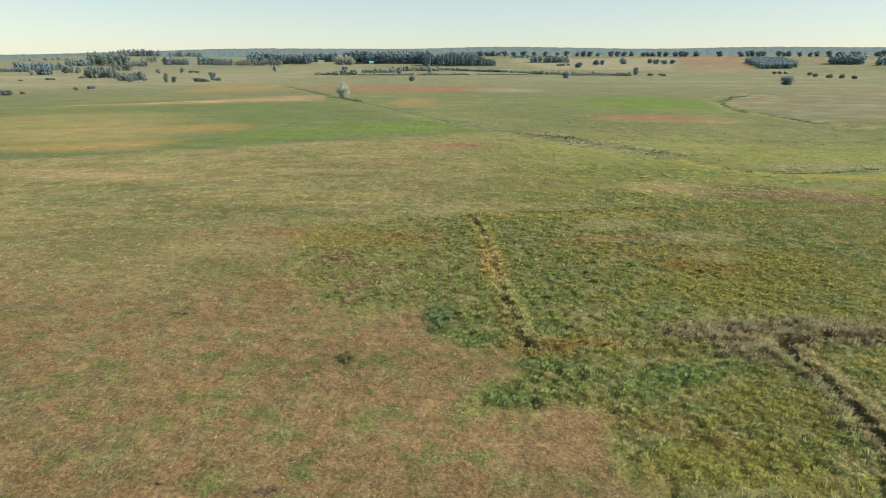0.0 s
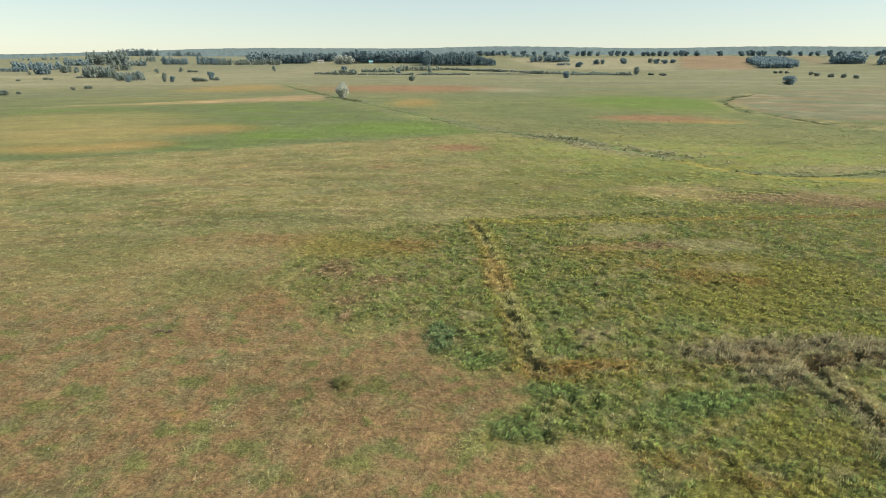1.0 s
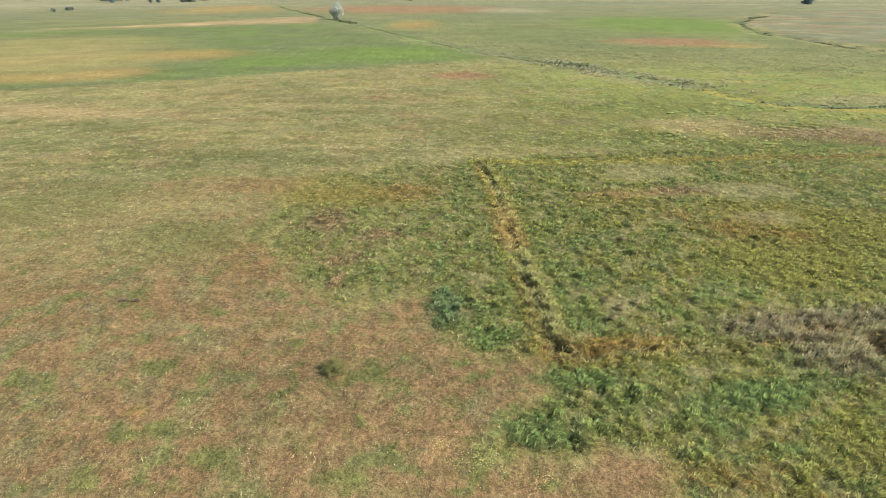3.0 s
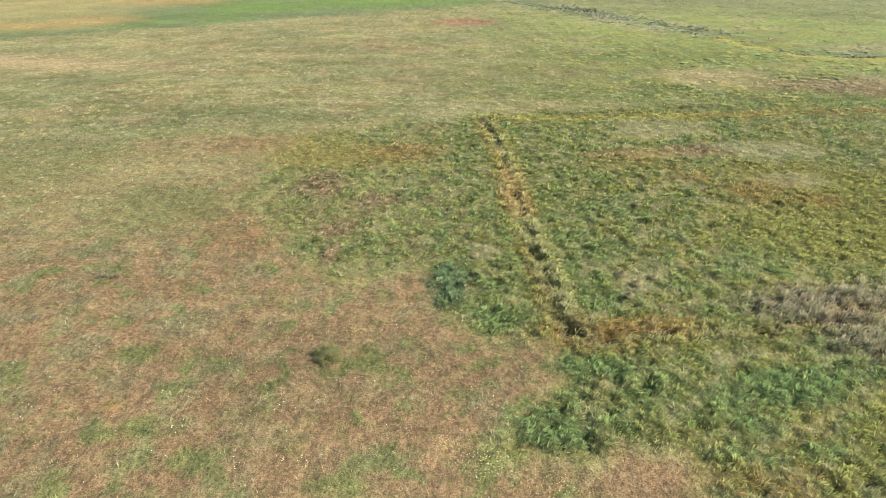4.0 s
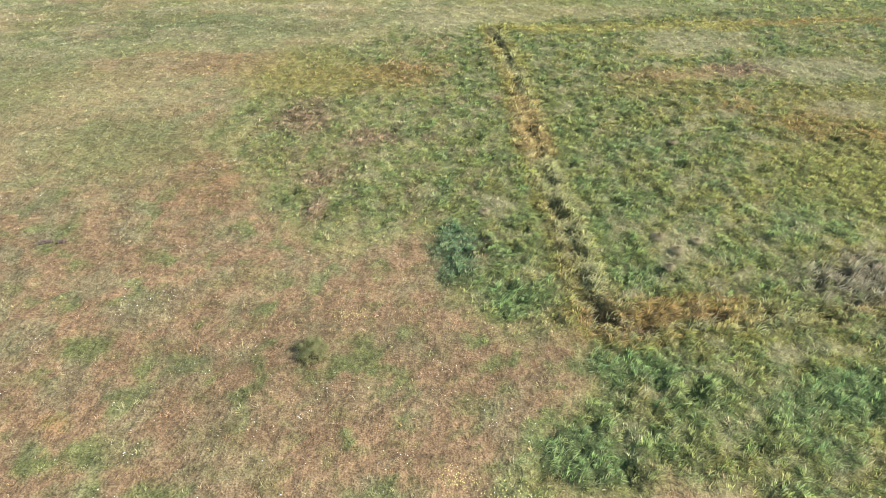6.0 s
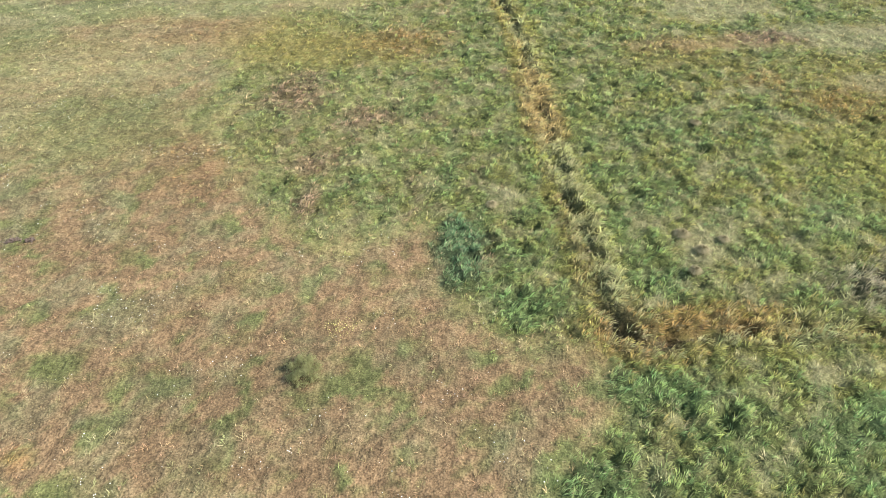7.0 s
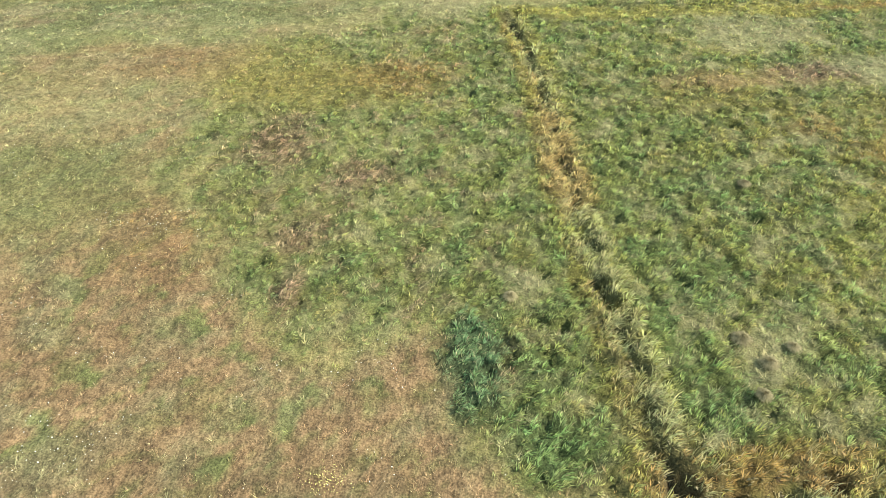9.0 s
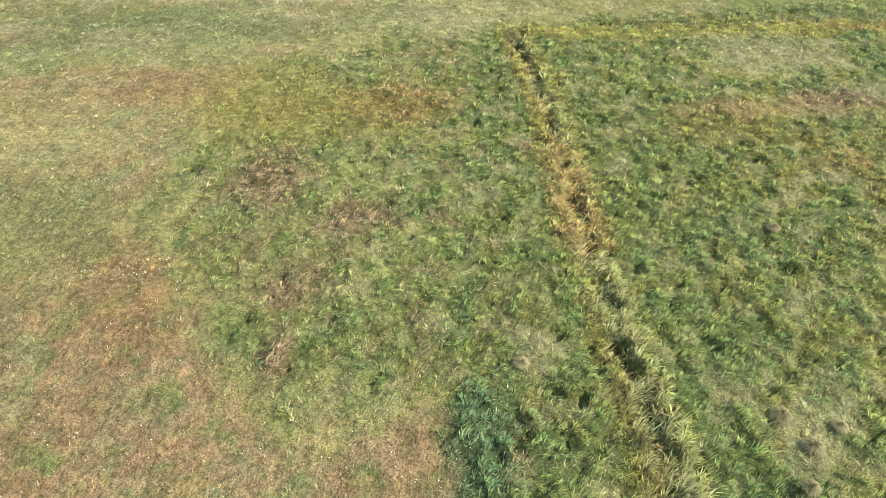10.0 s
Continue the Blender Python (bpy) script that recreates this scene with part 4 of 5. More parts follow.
def make_tree(name, kind, seed, label, category, group):
    """A tree of unit height and unit crown width, trunk foot at the origin."""
    r = random.Random(seed)
    root = new(name)
    bm = bmesh.new()
    lobes = []
    if kind == "shrub":
        foot, top, n = 0.0, 1.0, 7
        for k in range(n):
            a = k * 6.28 / n + r.uniform(-0.4, 0.4)
            rad = r.uniform(0.12, 0.34)
            lobes.append(((rad * math.cos(a), rad * math.sin(a), r.uniform(0.2, 0.5)), (r.uniform(0.16, 0.24), r.uniform(0.16, 0.24), r.uniform(0.28, 0.42))))
        for k in range(5):
            c = lobes[k][0]
            limb(bm, (0.02 * k - 0.04, 0, -0.05), (c[0] * 0.8, c[1] * 0.8, c[2]), 0.03, 0.012, 5)
    elif kind == "tall":
        for k in range(8):
            z = 0.10 + 0.105 * k
            wide = 0.46 * math.sin(min(1.0, (k + 1.2) / 4.5) * 1.57) * (1 - 0.55 * max(0, (k - 4) / 4))
            lobes.append(((r.uniform(-0.1, 0.1), r.uniform(-0.1, 0.1), z), (wide, wide * r.uniform(0.8, 1.0), 0.12)))
        limb(bm, (0, 0, -0.03), (0.01, 0, 0.45), 0.045, 0.03)
        limb(bm, (0.01, 0, 0.45), (0, 0.02, 0.95), 0.03, 0.008)
    else:
        for k in range(12):
            a = r.uniform(0, 6.28)
            rad = r.uniform(0.05, 0.32)
            z = r.uniform(0.14, 0.80)
            s = r.uniform(0.16, 0.26) * (1.15 - 0.5 * abs(z - 0.52))
            lobes.append(((rad * math.cos(a), rad * math.sin(a), z), (s, s, s * 0.85)))
        lobes.append(((0, 0, 0.45), (0.42, 0.42, 0.45)))
        limb(bm, (0, 0, -0.03), (0.01, 0.01, 0.4), 0.05, 0.035)
        for k in range(5):
            c = lobes[k][0]
            limb(bm, (0.01, 0.01, 0.26 + 0.04 * k), c, 0.022, 0.008, 5)
    part("trunk", bm, MAT_BARK, root)
    bm = bmesh.new()
    size = {"shrub": 0.065, "tall": 0.065, "broad": 0.06, "willow": 0.05}[kind]
    per = {"shrub": 110, "tall": 110, "broad": 85, "willow": 150}[kind]
    for k, (c, rad) in enumerate(lobes):
        core = bmesh.ops.create_icosphere(bm, subdivisions=1, radius=1.0)
        for v in core["verts"]:
            v.co = Vector((c[0] + v.co.x * rad[0] * 0.6, c[1] + v.co.y * rad[1] * 0.6, c[2] + v.co.z * rad[2] * 0.6))
        leaf_cloud(bm, c, rad, per, size, seed * 50 + k)
    mat = {"shrub": MAT_SHRUB, "tall": MAT_POPLAR, "broad": MAT_LEAF, "willow": MAT_WILLOW}[kind]
    part("crown", bm, mat, root)
    return tagged(root, label, category, group)


def stand(proto, x, y, height, width, turn):
    """A copy of a unit tree on the ground at x, y."""
    z = float(ground_height(np.array([x]), np.array([y]))[0])
    m = Matrix.Translation((x, y, z)) @ Matrix.Rotation(turn, 4, "Z") @ Matrix.Diagonal((width, width, height, 1))
    return copy_thing(proto, m)


BROAD = [(320, 595, 8.9, 14.1), (155, 813, 10.0, 10.0), (-252, 698, 9.2, 7.3), (-262, 621, 6.5, 4.9), (-303, 618, 7.0, 7.0), (-327, 691, 9.7, 6.1), (-151, 978, 12.0, 8.6), (257, 1219, 11.8, 15.0), (310, 1308, 10.3, 13.8),
         (322, 1307, 10.3, 10.3), (366, 1318, 13.9, 15.0), (429, 1303, 10.3, 12.6), (445, 1300, 9.1, 12.5), (467, 1314, 9.2, 12.7), (-533, 935, 8.2, 7.4), (-135, 957, 7.5, 8.4), (-69, 986, 6.9, 6.9)]
TALL = [(284, 948, 10.8, 7.5), (-279, 1062, 8.4, 5.6), (-269, 620, 8.7, 3.8), (-399, 978, 7.7, 5.1), (-339, 669, 8.2, 5.3), (-344, 689, 7.9, 5.4), (-332, 690, 7.9, 5.4), (-373, 728, 11.5, 4.5), (-421, 764, 13.4, 6.7),
        (-413, 766, 12.8, 8.1), (-422, 786, 11.7, 8.3), (-415, 787, 11.0, 6.9), (-421, 809, 8.5, 5.7), (-535, 911, 9.6, 7.2), (-541, 932, 9.0, 5.7), (-421, 946, 5.8, 5.8), (-20, 966, 8.5, 5.1)]
SHRUBS_WEST = [(-240, 679, 3.6, 8.3), (-33, 679, 5.4, 8.3), (-246, 640, 3.9, 11.2), (-239, 641, 3.4, 7.9), (-386, 981, 3.4, 8.6), (-379, 984, 2.6, 8.6), (-537, 863, 7.6, 16.6), (-540, 839, 4.4, 5.9), (-263, 382, 3.0, 8.0),
               (-262, 395, 1.7, 3.1), (-260, 450, 2.0, 3.2), (-260, 469, 2.1, 6.6), (-424, 640, 1.7, 5.1), (-421, 680, 2.4, 6.0), (-416, 681, 1.8, 4.8), (-420, 743, 2.6, 7.8)]
SHRUBS_EAST = [(497, 963, 2.5, 6.8), (504, 962, 2.5, 6.7), (512, 960, 2.5, 6.7), (514, 900, 3.2, 6.3), (502, 865, 3.0, 7.6), (500, 829, 3.6, 8.7), (504, 810, 3.6, 8.5), (508, 791, 2.8, 8.3), (299, 927, 2.4, 9.8), (309, 905, 2.4, 11.1), (430, 1343, 5.9, 11.8)]
AVENUE_X = [94, 111, 127, 156, 178, 202, 231, 259, 287, 309, 336, 350, 364, 386, 414, 431, 449, 463, 490, 500, 512, 527, 540, 561, 574, 582, 605, 653, 695, 708, 718, 727, 737, 766, 774, 783, 798, 817, 831, 847, 864, 873, 888, 898, 925, 935]

trng = random.Random(5)
willow = make_tree("willow", "willow", 3, "silvery grey willow standing alone by the ditch", "tree", "")
willow.matrix_basis = Matrix.Translation((-58, 369, -0.3)) @ Matrix.Diagonal((8.6, 8.6, 9.0, 1))
broad = [make_tree("tree", "broad", s, "round-crowned broadleaf tree standing alone in the meadow", "tree", "meadow trees") for s in (11, 12, 13)]
tall = [make_tree("tree", "tall", s, "tall narrow grey-green tree in the meadow", "tree", "meadow trees") for s in (21, 22)]
shrub = [make_tree("shrub", "shrub", s, "low rounded shrub on the meadow", "shrub", "meadow shrubs") for s in (31, 32, 33)]


def plant(protos, places):
    """The prototypes take turns at the places."""
    for k, (x, y, h, w) in enumerate(places):
        stand(protos[k % len(protos)], x, y, h, w * 1.08, trng.uniform(0, 6.28))


plant(broad, BROAD)
plant(tall, [(x, y, 1.08 * h, 1.3 * w) for x, y, h, w in TALL])
plant(shrub, [(x, y, 1.3 * h, w) for x, y, h, w in SHRUBS_WEST] + [(x, y, 1.8 * h, w) for x, y, h, w in SHRUBS_EAST])
for k, x in enumerate(AVENUE_X):
    y = math.sqrt(1660 ** 2 - x * x)
    h = trng.uniform(10.5, 15.0)
    ob = stand(broad[k % 3], x, y + trng.uniform(-8, 8), h, h * trng.uniform(0.9, 1.3), trng.uniform(0, 6.28))
    tagged(ob, "roadside avenue tree on the far ridge", "tree", "avenue trees")
for proto in broad + tall + shrub:
    for ch in list(proto.children):
        bpy.data.objects.remove(ch)
    bpy.data.objects.remove(proto)


# ---- woods and hedges ----
ICO = bmesh.new()
bmesh.ops.create_icosphere(ICO, subdivisions=1, radius=1.0)
ICO_V = np.array([v.co[:] for v in ICO.verts])
ICO_F = np.array([[v.index for v in f.verts] for f in ICO.faces])
ICO.free()


def wood(name, points, heights, widths, material, label, category, seed, cone=False, per=10, size=1.0, masses=5):
    """Many crowns as one mesh: each of a few lumpy rounded masses with leaf sprays on them."""
    r = np.random.default_rng(seed)
    n = len(points) * masses
    rep = lambda v: np.repeat(np.asarray(v, float), masses, 0)
    foot, tall_, wide = rep(ground_height(points[:, 0], points[:, 1])), rep(heights), rep(widths)
    level = np.tile((np.arange(masses) + 0.5) / masses, len(points)) * 0.9 + r.uniform(-0.08, 0.08, n)
    spread = (1.05 - 0.8 * level) if cone else np.sqrt(np.clip(1 - (1.7 * level - 0.7) ** 2, 0.12, 1))
    a, off = r.uniform(0, 6.28, n), r.uniform(0.05, 0.30, n) * wide * spread * (0.4 if cone else 1.0)
    mid = np.c_[rep(points[:, 0]) + off * np.cos(a), rep(points[:, 1]) + off * np.sin(a), foot + tall_ * (0.10 + 0.80 * level)]
    radius = (0.40 if cone else 0.34 * (4 / masses) ** 0.3) * wide * spread * r.uniform(0.7, 1.15, n)
    tallness = tall_ * (0.62 if cone else 0.85) / masses * r.uniform(0.8, 1.3, n)
    k = len(ICO_V)
    d = np.broadcast_to(ICO_V, (n, k, 3))
    lump = 1 + r.uniform(-0.22, 0.22, (n, k))
    shell = d * (lump[..., None] * np.stack([radius, radius, tallness], 1)[:, None, :])
    body = mid[:, None, :] + 0.55 * shell
    faces = (ICO_F[None] + (np.arange(n) * k)[:, None, None]).reshape(-1, 3)
    N = n * per
    pick, own = r.integers(0, k, N), np.repeat(np.arange(n), per)
    c = mid[own] + shell[own, pick] * r.uniform(0.6, 1.1, (N, 1)) + r.normal(0, 0.5, (N, 3)) * size
    nrm = ICO_V[pick] + r.normal(0, 0.35, (N, 3)) + np.array([0, 0, 0.2])
    nrm /= np.linalg.norm(nrm, axis=1, keepdims=True)
    u = np.cross(nrm, np.array([0.0, 0.0, 1.0]) + r.normal(0, 0.3, (N, 3)))
    u /= np.linalg.norm(u, axis=1, keepdims=True)
    v = np.cross(nrm, u)
    su, sv = r.uniform(0.7, 1.4, (N, 1)) * size, r.uniform(0.6, 1.2, (N, 1)) * size
    q = np.stack([c - u * su, c - v * sv, c + u * su, c + v * sv + nrm * size * 0.3], 1).reshape(-1, 3)
    b = np.arange(N) * 4 + n * k
    tris = np.concatenate([faces, np.c_[b, b + 1, b + 2], np.c_[b, b + 2, b + 3]])
    ob = new(name, mesh_from_arrays(name, np.concatenate([body.reshape(-1, 3), q]), tris, material))
    return tagged(ob, label, category, kind="stuff")


def belt(x0, y0, x1, y1, depth, gap, seed):
    """Scattered places along a line, depth metres deep away from the viewer."""
    r = np.random.default_rng(seed)
    length = math.hypot(x1 - x0, y1 - y0)
    n = max(4, int(length * max(depth, gap) / gap ** 2))
    s, d = r.uniform(0, 1, n), r.uniform(0, depth, n)
    x, y = x0 + (x1 - x0) * s, y0 + (y1 - y0) * s
    rr = np.hypot(x, y)
    return np.c_[x * (1 + d / rr), y * (1 + d / rr)]


# x0, y0, x1, y1, height, depth, gap, kind
WOODS_WEST = [
    (-638, 923, -600, 935, 6, 14, 5, "leaf"), (-662, 993, -606, 1020, 13, 30, 6.5, "leaf"), (-537, 841, -517, 849, 10, 12, 5, "leaf"), (-541, 909, -530, 911, 11, 8, 4.5, "poplar"),
    (-525, 914, -520, 917, 10, 6, 4.5, "poplar"), (-419, 749, -388, 751, 15, 16, 4.5, "poplar"), (-532, 1019, -500, 1031, 16, 12, 5, "poplar"), (-715, 1222, -687, 1254, 15, 26, 7, "leaf"),
    (-700, 1270, -640, 1310, 30, 60, 8, "poplar"), (-616, 1251, -581, 1263, 13, 16, 6, "leaf"), (-745, 1588, -715, 1606, 19, 20, 8, "poplar"), (-332, 650, -305, 654, 10.5, 8, 4, "poplar"),
]
WOODS_MID = [
    (-1039, 2081, -965, 2191, 27, 40, 10, "leaf"), (-1010, 2360, -930, 2480, 22, 24, 12, "leaf"), (-604, 1388, -562, 1420, 19, 30, 7, "leaf"), (-540, 1419, -484, 1439, 19, 30, 7, "leaf"),
    (-483, 1392, -359, 1434, 16, 12, 5, "poplar"), (-486, 1606, -419, 1629, 29, 30, 8, "leaf"), (-405, 1575, -318, 1554, 28, 40, 8, "leaf"), (-366, 1760, -281, 1679, 25, 30, 9, "leaf"),
    (-241, 1434, -197, 1412, 22, 14, 5.5, "willow"), (-235, 1528, -178, 1483, 31, 40, 8, "leaf"), (-179, 1459, -28, 1366, 28, 50, 8, "leaf"),
]
WOODS_EAST = [
    (-41, 1277, 102, 1270, 26, 60, 7.0, "conifer"), (7, 1666, 175, 1669, 13, 16, 8, "leaf"), (165, 1573, 207, 1568, 8, 16, 7, "leaf"), (189, 1389, 268, 1380, 16, 30, 7, "leaf"),
    (225, 1282, 250, 1278, 5, 8, 4, "leaf"), (713, 1189, 759, 1164, 20, 40, 6.0, "leaf"), (759, 1126, 802, 1121, 19, 24, 8, "leaf"), (-1051, 1600, -1033, 1611, 9, 14, 8, "leaf"),
    (-1019, 1625, -963, 1668, 7, 14, 9, "leaf"),
]
PLANTATION = [(604, 1291), (575, 1190), (547, 1110), (597, 1093), (648, 1175), (698, 1329), (655, 1368)]
HEDGES = [(-185, 932, -153, 937, 4.5), (-159, 916, -125, 917, 7.5), (-122, 918, -4, 930, 3.1), (-132, 1029, -73, 1035, 6.5), (-86, 1086, -5, 1114, 9.0), (-5, 1142, 62, 1088, 4.3), (29, 1113, 135, 1021, 4.3),
          (129, 973, 198, 954, 5.6), (190, 955, 268, 911, 4.8), (-4, 930, 37, 933, 3.1), (50, 952, 126, 953, 2.0), (185, 927, 235, 926, 3.2)]
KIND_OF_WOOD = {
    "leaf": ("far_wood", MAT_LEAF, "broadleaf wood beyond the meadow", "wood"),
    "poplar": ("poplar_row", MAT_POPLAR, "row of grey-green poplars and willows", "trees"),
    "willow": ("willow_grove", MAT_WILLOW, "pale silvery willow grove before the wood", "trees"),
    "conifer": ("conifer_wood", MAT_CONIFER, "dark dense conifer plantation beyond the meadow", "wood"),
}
for k, (x0, y0, x1, y1, h, depth, gap, kind) in enumerate(WOODS_WEST + WOODS_MID + WOODS_EAST):
    pts = belt(x0, y0, x1, y1, depth, gap * 0.74, 200 + k)
    r = np.random.default_rng(300 + k)
    n = len(pts)
    hs = 0.92 * h * np.where(r.random(n) < 0.25, 0.55, 1.0) * r.uniform(0.75, 1.2, n) * (0.75 + 0.5 * fbm(pts[:, 0], pts[:, 1], 40, 2, 171))
    if kind == "conifer":
        hs = h * r.uniform(0.75, 1.1, n) * (1 - 0.55 * smooth(50, 105, pts[:, 0]))
    slim = {"leaf": (0.55, 0.85), "poplar": (0.32, 0.5), "willow": (0.5, 0.7), "conifer": (0.26, 0.4)}[kind]
    name, material, label, category = KIND_OF_WOOD[kind]
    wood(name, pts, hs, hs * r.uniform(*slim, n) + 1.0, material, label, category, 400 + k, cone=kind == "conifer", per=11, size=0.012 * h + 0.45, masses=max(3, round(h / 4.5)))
r = np.random.default_rng(29)
pts = np.c_[r.uniform(540, 705, 2200), r.uniform(1085, 1375, 2200)]
pts = pts[inside(pts[:, 0], pts[:, 1], PLANTATION) > 0]
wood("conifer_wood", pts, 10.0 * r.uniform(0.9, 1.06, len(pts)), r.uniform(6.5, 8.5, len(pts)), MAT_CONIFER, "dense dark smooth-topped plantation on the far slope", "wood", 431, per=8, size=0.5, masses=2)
for k, (x0, y0, x1, y1, h) in enumerate(HEDGES):
    pts = belt(x0, y0, x1, y1, 9, 2.8, 500 + k)
    r = np.random.default_rng(600 + k)
    hs = h * r.uniform(0.45, 1.1, len(pts)) * (0.35 + 1.2 * fbm(pts[:, 0], pts[:, 1], 14, 2, 181))
    wood("hedge", pts, hs, r.uniform(5.0, 9.5, len(pts)), MAT_SHRUB, "low bushy willow hedge along a far ditch", "hedge", 700 + k, per=9, size=0.38, masses=2)


# ---- single plants in the near meadow ----
def surface(x, y):
    """The height of the sward at one place."""
    x, y = np.array([float(x)]), np.array([float(y)])
    return float((ground_height(x, y) + sward(x, y, cover(x, y)))[0])


MAT_BUSH = plant_material("grey_bush_leaves", 0.25, 0.6, colour=(0.285, 0.285, 0.125), grain=0.2)
MAT_TUSSOCK = plant_material("dry_tussock_blades", 0.25, 0.7, colour=(0.33, 0.285, 0.16), grain=0.15)
MAT_DEAD = plain_material("withered_stalks", (0.15, 0.11, 0.085), 0.9, 0.05)


def make_bush(x, y, width, height, seed):
    r = random.Random(seed)
    root = new("bush")
    stems, crown = bmesh.new(), bmesh.new()
    for k in range(30):
        a, rad = 2.4 * k + r.uniform(-0.3, 0.3), 0.42 * width * math.sqrt((k + 0.5) / 30)
        c = (rad * math.cos(a), rad * math.sin(a), height * r.uniform(0.18, 0.66) * (1.2 - 1.3 * rad / width))
        limb(stems, (0.06 * math.cos(a), 0.06 * math.sin(a), -0.1), c, 0.018, 0.006, 5)
        q = (width * r.uniform(0.13, 0.2), width * r.uniform(0.13, 0.2), height * r.uniform(0.2, 0.32))
        leaf_cloud(crown, c, q, 330, 0.021, seed * 20 + k, 0.1)
    part("stem_bundle", stems, MAT_BARK, root)
    part("foliage", crown, MAT_BUSH, root)
    root.matrix_basis = Matrix.Translation((x, y, surface(x, y) - 0.05))
    return tagged(root, "dense dark grey-green bush standing in dry grass", "bush")


make_bush(-6.7, 39.75, 1.5, 0.85, 3)


def blade_fan(bm, count, reach, height, width, seed, stiff=0.6):
    """Thin blades that rise from a middle and bend outward."""
    r = random.Random(seed)
    for _ in range(count):
        a, k = r.uniform(0, 6.28), math.sqrt(r.uniform(0.02, 1))
        d = Vector((math.cos(a), math.sin(a), 0))
        side = Vector((-d.y, d.x, 0)) * width * r.uniform(0.6, 1.3)
        b = d * reach * 0.35 * k
        m = d * reach * (0.35 + 0.35 * stiff) * k + Vector((0, 0, height * (1 - 0.45 * k) * r.uniform(0.7, 1.0)))
        t = d * reach * k * r.uniform(0.9, 1.2) + Vector((0, 0, height * (1 - 0.75 * k) * r.uniform(0.6, 1.15)))
        vs = [bm.verts.new(v) for v in (b, m - side, m + side, t)]
        bm.faces.new((vs[0], vs[2], vs[1])), bm.faces.new((vs[1], vs[2], vs[3]))


def make_tussock(x, y, reach, height, seed):
    root = new("grass_tussock")
    bm = bmesh.new()
    blade_fan(bm, 700, reach * 1.1, height * 1.1, 0.008, seed, 0.8)
    part("foliage", bm, MAT_TUSSOCK, root)
    root.matrix_basis = Matrix.Translation((x, y, surface(x, y) - 0.05))
    return tagged(root, "dry beige-brown rounded grass tussock in green growth", "grass tussock", "dry tussocks")


for k, (x, y, reach, height) in enumerate([(10.7, 48.1, 0.48, 0.55), (11.3, 46.8, 0.42, 0.42), (10.4, 45.2, 0.36, 0.40), (14.6, 58.6, 0.40, 0.42), (1.4, 50.4, 0.36, 0.36), (12.6, 47.6, 0.34, 0.34)]):
    make_tussock(x, y, 0.95 * reach, 0.7 * height, 40 + k)


def make_withered(x, y, reach, height, seed):
    r = random.Random(seed)
    root = new("withered_weeds")
    bm = bmesh.new()
    for k in range(26):
        a, rad = r.uniform(0, 6.28), reach * math.sqrt(r.random())
        foot = Vector((rad * math.cos(a), 0.5 * rad * math.sin(a), -0.05))
        limb(bm, foot, foot + Vector((r.gauss(0, 0.12), r.gauss(0, 0.12), height * r.uniform(0.5, 1.1))), 0.014, 0.006, 4)
    part("stalk_bundle", bm, MAT_DEAD, root)
    bm = bmesh.new()
    for k in range(8):
        a, rad = r.uniform(0, 6.28), 0.7 * reach * math.sqrt(r.random())
        leaf_cloud(bm, (rad * math.cos(a), 0.5 * rad * math.sin(a), height * 0.5), (reach * 0.35, reach * 0.25, height * 0.4), 26, 0.05, seed * 9 + k, 0.2)
    part("dead_foliage", bm, MAT_DEAD, root)
    root.matrix_basis = Matrix.Translation((x, y, surface(x, y) - 0.03))
    return tagged(root, "patch of dark brown withered weeds in short grass", "weeds", "withered weeds")


for k, (x, y, reach) in enumerate([(-8.6, 25.5, 0.75), (-22.4, 47.8, 0.5), (-21.6, 47.9, 0.3), (-14.2, 26.2, 0.18)]):
    make_withered(x, y, reach, 0.20, 70 + k)


# ---- flowers ----
def flowers(name, x, y, size, material, label):
    n = len(x)
    share = cover(x, y)
    z = ground_height(x, y) + sward(x, y, share) + rng.uniform(0.10, 0.22, n)
    c = np.c_[x, y, z]
    a = rng.uniform(0, 6.28, n)
    s = size * rng.uniform(0.6, 1.3, n)
    u = np.c_[np.cos(a) * s, np.sin(a) * s, rng.normal(0, 0.3, n) * s]
    v = np.c_[-np.sin(a) * s, np.cos(a) * s, rng.normal(0, 0.3, n) * s]
    up = np.c_[np.zeros(n), np.zeros(n), 0.5 * s]
    q = np.stack([c - u, c - v, c + u, c + v, c + up], 1).reshape(-1, 3)
    b = np.arange(n) * 5
    tris = np.concatenate([np.c_[b, b + 1, b + 4], np.c_[b + 1, b + 2, b + 4], np.c_[b + 2, b + 3, b + 4], np.c_[b + 3, b, b + 4]])
    return tagged(new(name, mesh_from_arrays(name, q, tris, material)), label, "flowers", kind="stuff")


fx, fy = rng.uniform(-34, 3, 14000), rng.uniform(24, 66, 14000)
crowd = fbm(fx, fy, 3.0, 3, 151)
keep = (rng.random(len(fx)) < smooth(0.52, 0.75, crowd) * 0.5 + 0.012) & (inside(fx, fy, TALL_GREEN) < -0.3)
flowers("white_flowers", fx[keep], fy[keep], 0.020, MAT_FLOWER, "scattered small white yarrow flowers in the dry grass")
YELLOW_SPOTS = [(1.1, 32.5, 1.5, 0.9, 260), (-5.5, 42.0, 0.75, 0.5, 130), (-18.2, 29.6, 0.5, 0.35, 70), (3.6, 31.4, 1.6, 0.9, 150), (-0.6, 33.6, 0.8, 0.5, 90)]
fx = np.concatenate([rng.normal(px, a * 0.5, k) for px, py, a, b, k in YELLOW_SPOTS])
fy = np.concatenate([rng.normal(py, b * 0.5, k) for px, py, a, b, k in YELLOW_SPOTS])
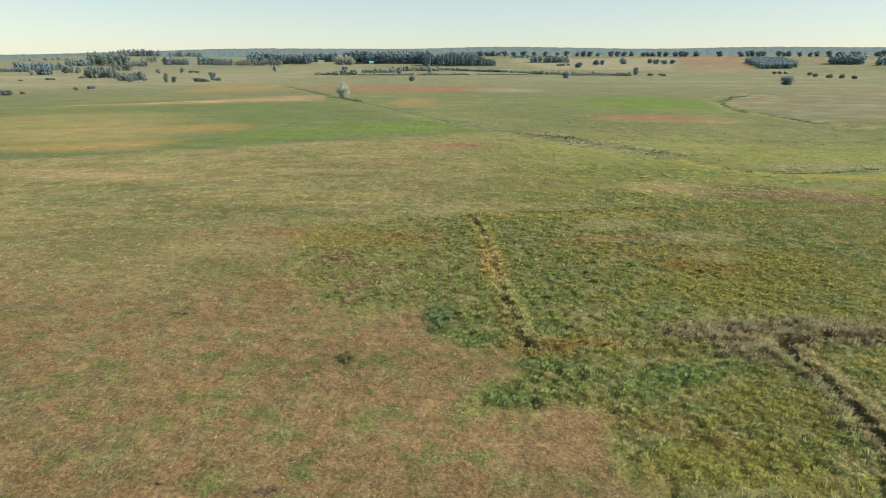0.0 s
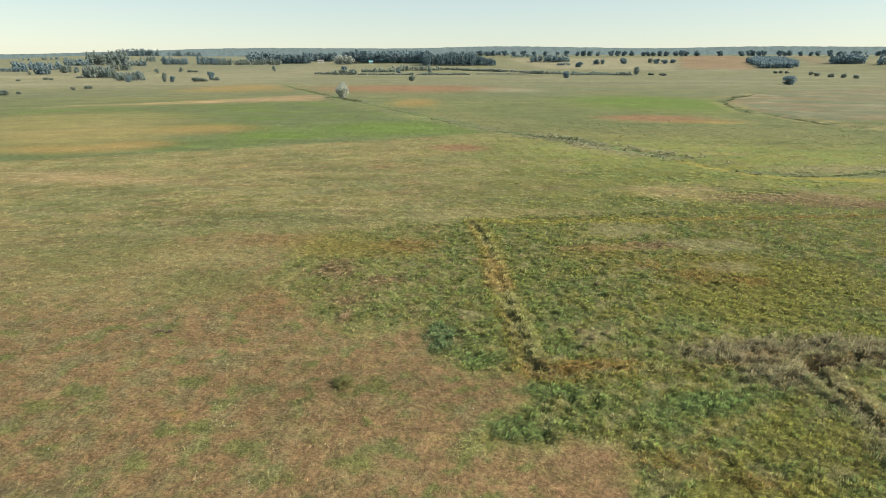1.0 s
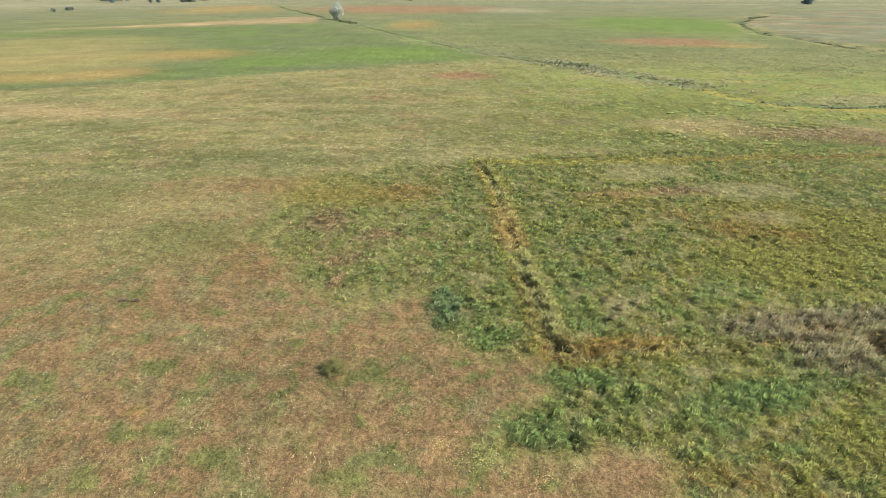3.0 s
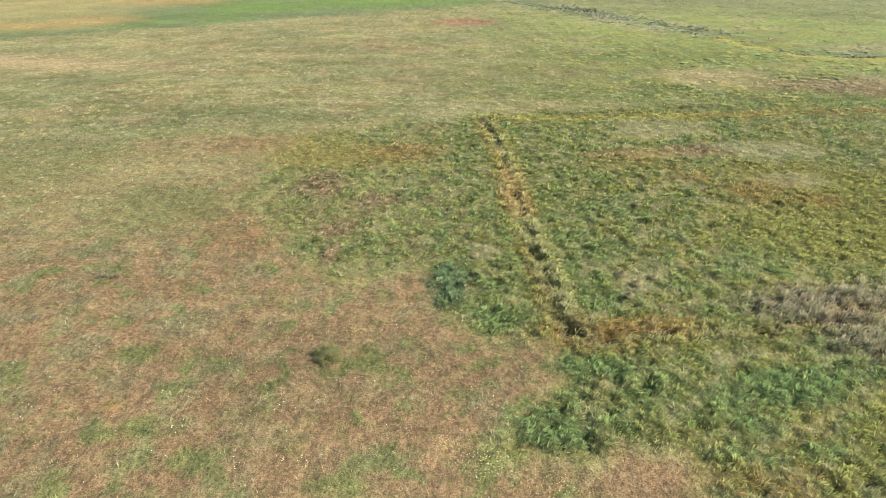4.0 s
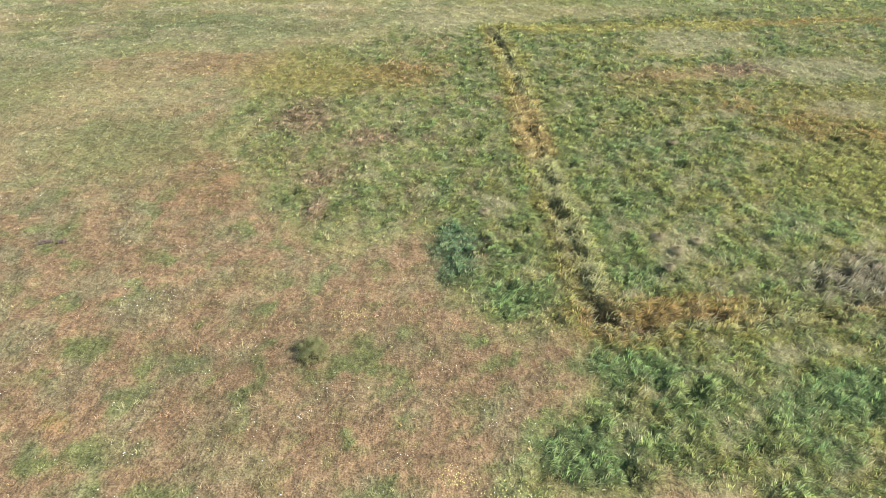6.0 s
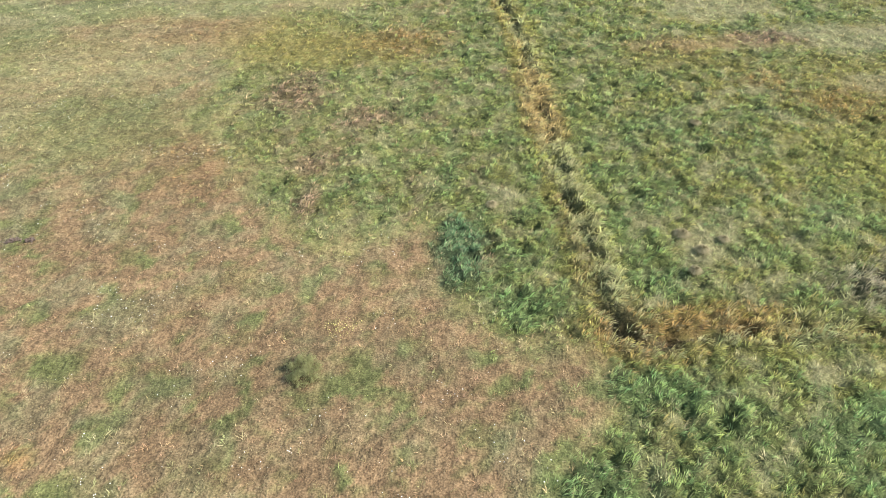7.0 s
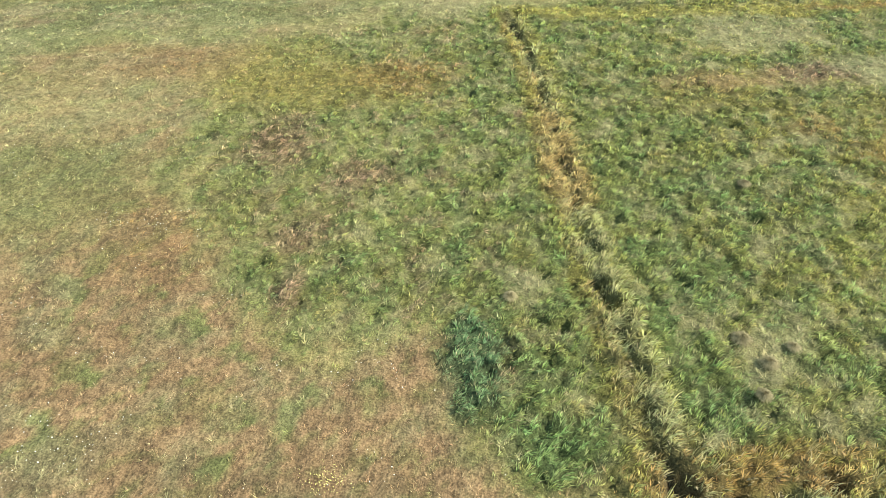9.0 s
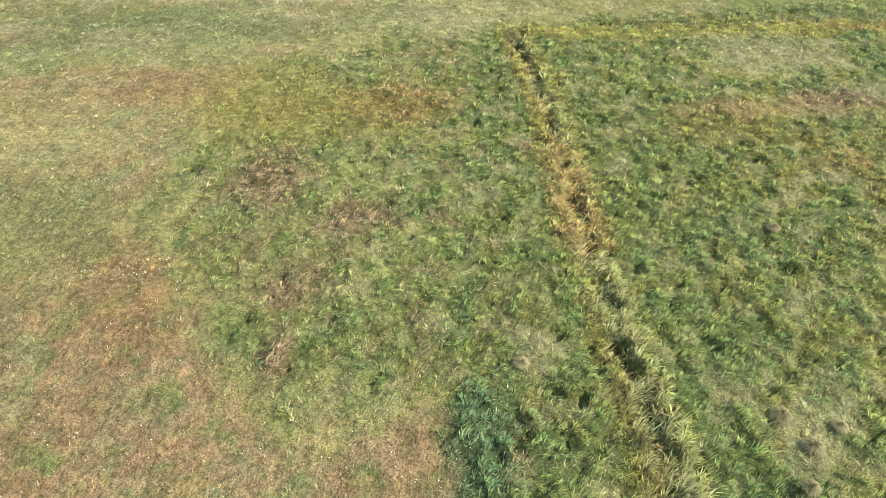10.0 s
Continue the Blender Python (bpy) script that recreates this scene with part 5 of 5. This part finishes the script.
flowers("yellow_flowers", fx, fy, 0.019, MAT_YELLOW_FLOWER, "clusters of small pale yellow wild flowers")

# ---- far houses ----
MAT_WALL = plain_material("white_plaster", (0.72, 0.70, 0.66), 0.8, 1.0)
MAT_ROOF_RED = plain_material("red_tiles", (0.45, 0.21, 0.16), 0.8, 0.6)
MAT_ROOF_GREY = plain_material("grey_roof", (0.24, 0.24, 0.25), 0.8, 0.6)
MAT_ROOF_TEAL = plain_material("teal_sheet_roof", (0.16, 0.42, 0.45), 0.5, 0.8)
MAT_GLASS = plain_material("dark_window_glass", (0.03, 0.035, 0.04), 0.15, 1.0)


def box(bm, x0, y0, z0, x1, y1, z1):
    m = Matrix.Translation(((x0 + x1) / 2, (y0 + y1) / 2, (z0 + z1) / 2)) @ Matrix.Diagonal((x1 - x0, y1 - y0, z1 - z0, 1))
    bmesh.ops.create_cube(bm, size=1.0, matrix=m)


def make_house(x, y, length, depth, eaves, ridge, roof_material, turn, label):
    root = new("house")
    bm = bmesh.new()
    box(bm, -length / 2, -depth / 2, -0.8, length / 2, depth / 2, eaves)
    part("wall", bm, MAT_WALL, root)
    bm = bmesh.new()
    o, h = 0.5, depth / 2 + 0.5
    prof = [(-h, eaves - 0.2), (0, ridge), (h, eaves - 0.2), (h, eaves + 0.02), (0, ridge + 0.25), (-h, eaves + 0.02)]
    ends = [[bm.verts.new((sx * (length / 2 + o), py, pz)) for py, pz in prof] for sx in (-1, 1)]
    for k in range(6):
        bm.faces.new((ends[0][k], ends[0][(k + 1) % 6], ends[1][(k + 1) % 6], ends[1][k]))
    bm.faces.new(ends[0]), bm.faces.new(list(reversed(ends[1])))
    for sx in (-1, 1):
        bm.faces.new([bm.verts.new((sx * length / 2, py, pz)) for py, pz in ((-depth / 2, eaves), (depth / 2, eaves), (0, ridge))])
    roof = part("roof", bm, roof_material, root)
    bm = bmesh.new()
    box(bm, length * 0.2, -0.4, ridge - 0.8, length * 0.2 + 0.8, 0.4, ridge + 1.0)
    part("chimney", bm, MAT_ROOF_RED, roof)
    for k in range(3):
        bm = bmesh.new()
        wx = (k - 1) * length * 0.28
        box(bm, wx - 0.55, -depth / 2 - 0.03, eaves * 0.35, wx + 0.55, -depth / 2 + 0.05, eaves * 0.75)
        part("window", bm, MAT_GLASS, root)
    z = float(ground_height(np.array([x]), np.array([y]))[0])
    root.matrix_basis = Matrix.Translation((x, y, z)) @ Matrix.Rotation(turn, 4, "Z")
    return tagged(root, label, "house", "far houses")


make_house(-312, 1640, 15, 8, 3.6, 6.4, MAT_ROOF_GREY, 0.15, "white farmhouse with grey roof at the wood's edge")
make_house(-300, 1735, 15, 9, 6.0, 11.5, MAT_ROOF_RED, -0.2, "white house with red tiled roof among trees")
make_house(-161, 1436, 9, 7, 2.6, 6.0, MAT_ROOF_TEAL, 0.1, "low shed with teal sheet roof by the wood")
make_house(806, 1186, 13, 9, 3.4, 7.2, MAT_ROOF_GREY, 0.5, "white farmhouse with grey roof on the far slope")
make_house(826, 1180, 10, 8, 3.0, 6.4, MAT_ROOF_RED, 0.2, "small white house with red roof on the far slope")
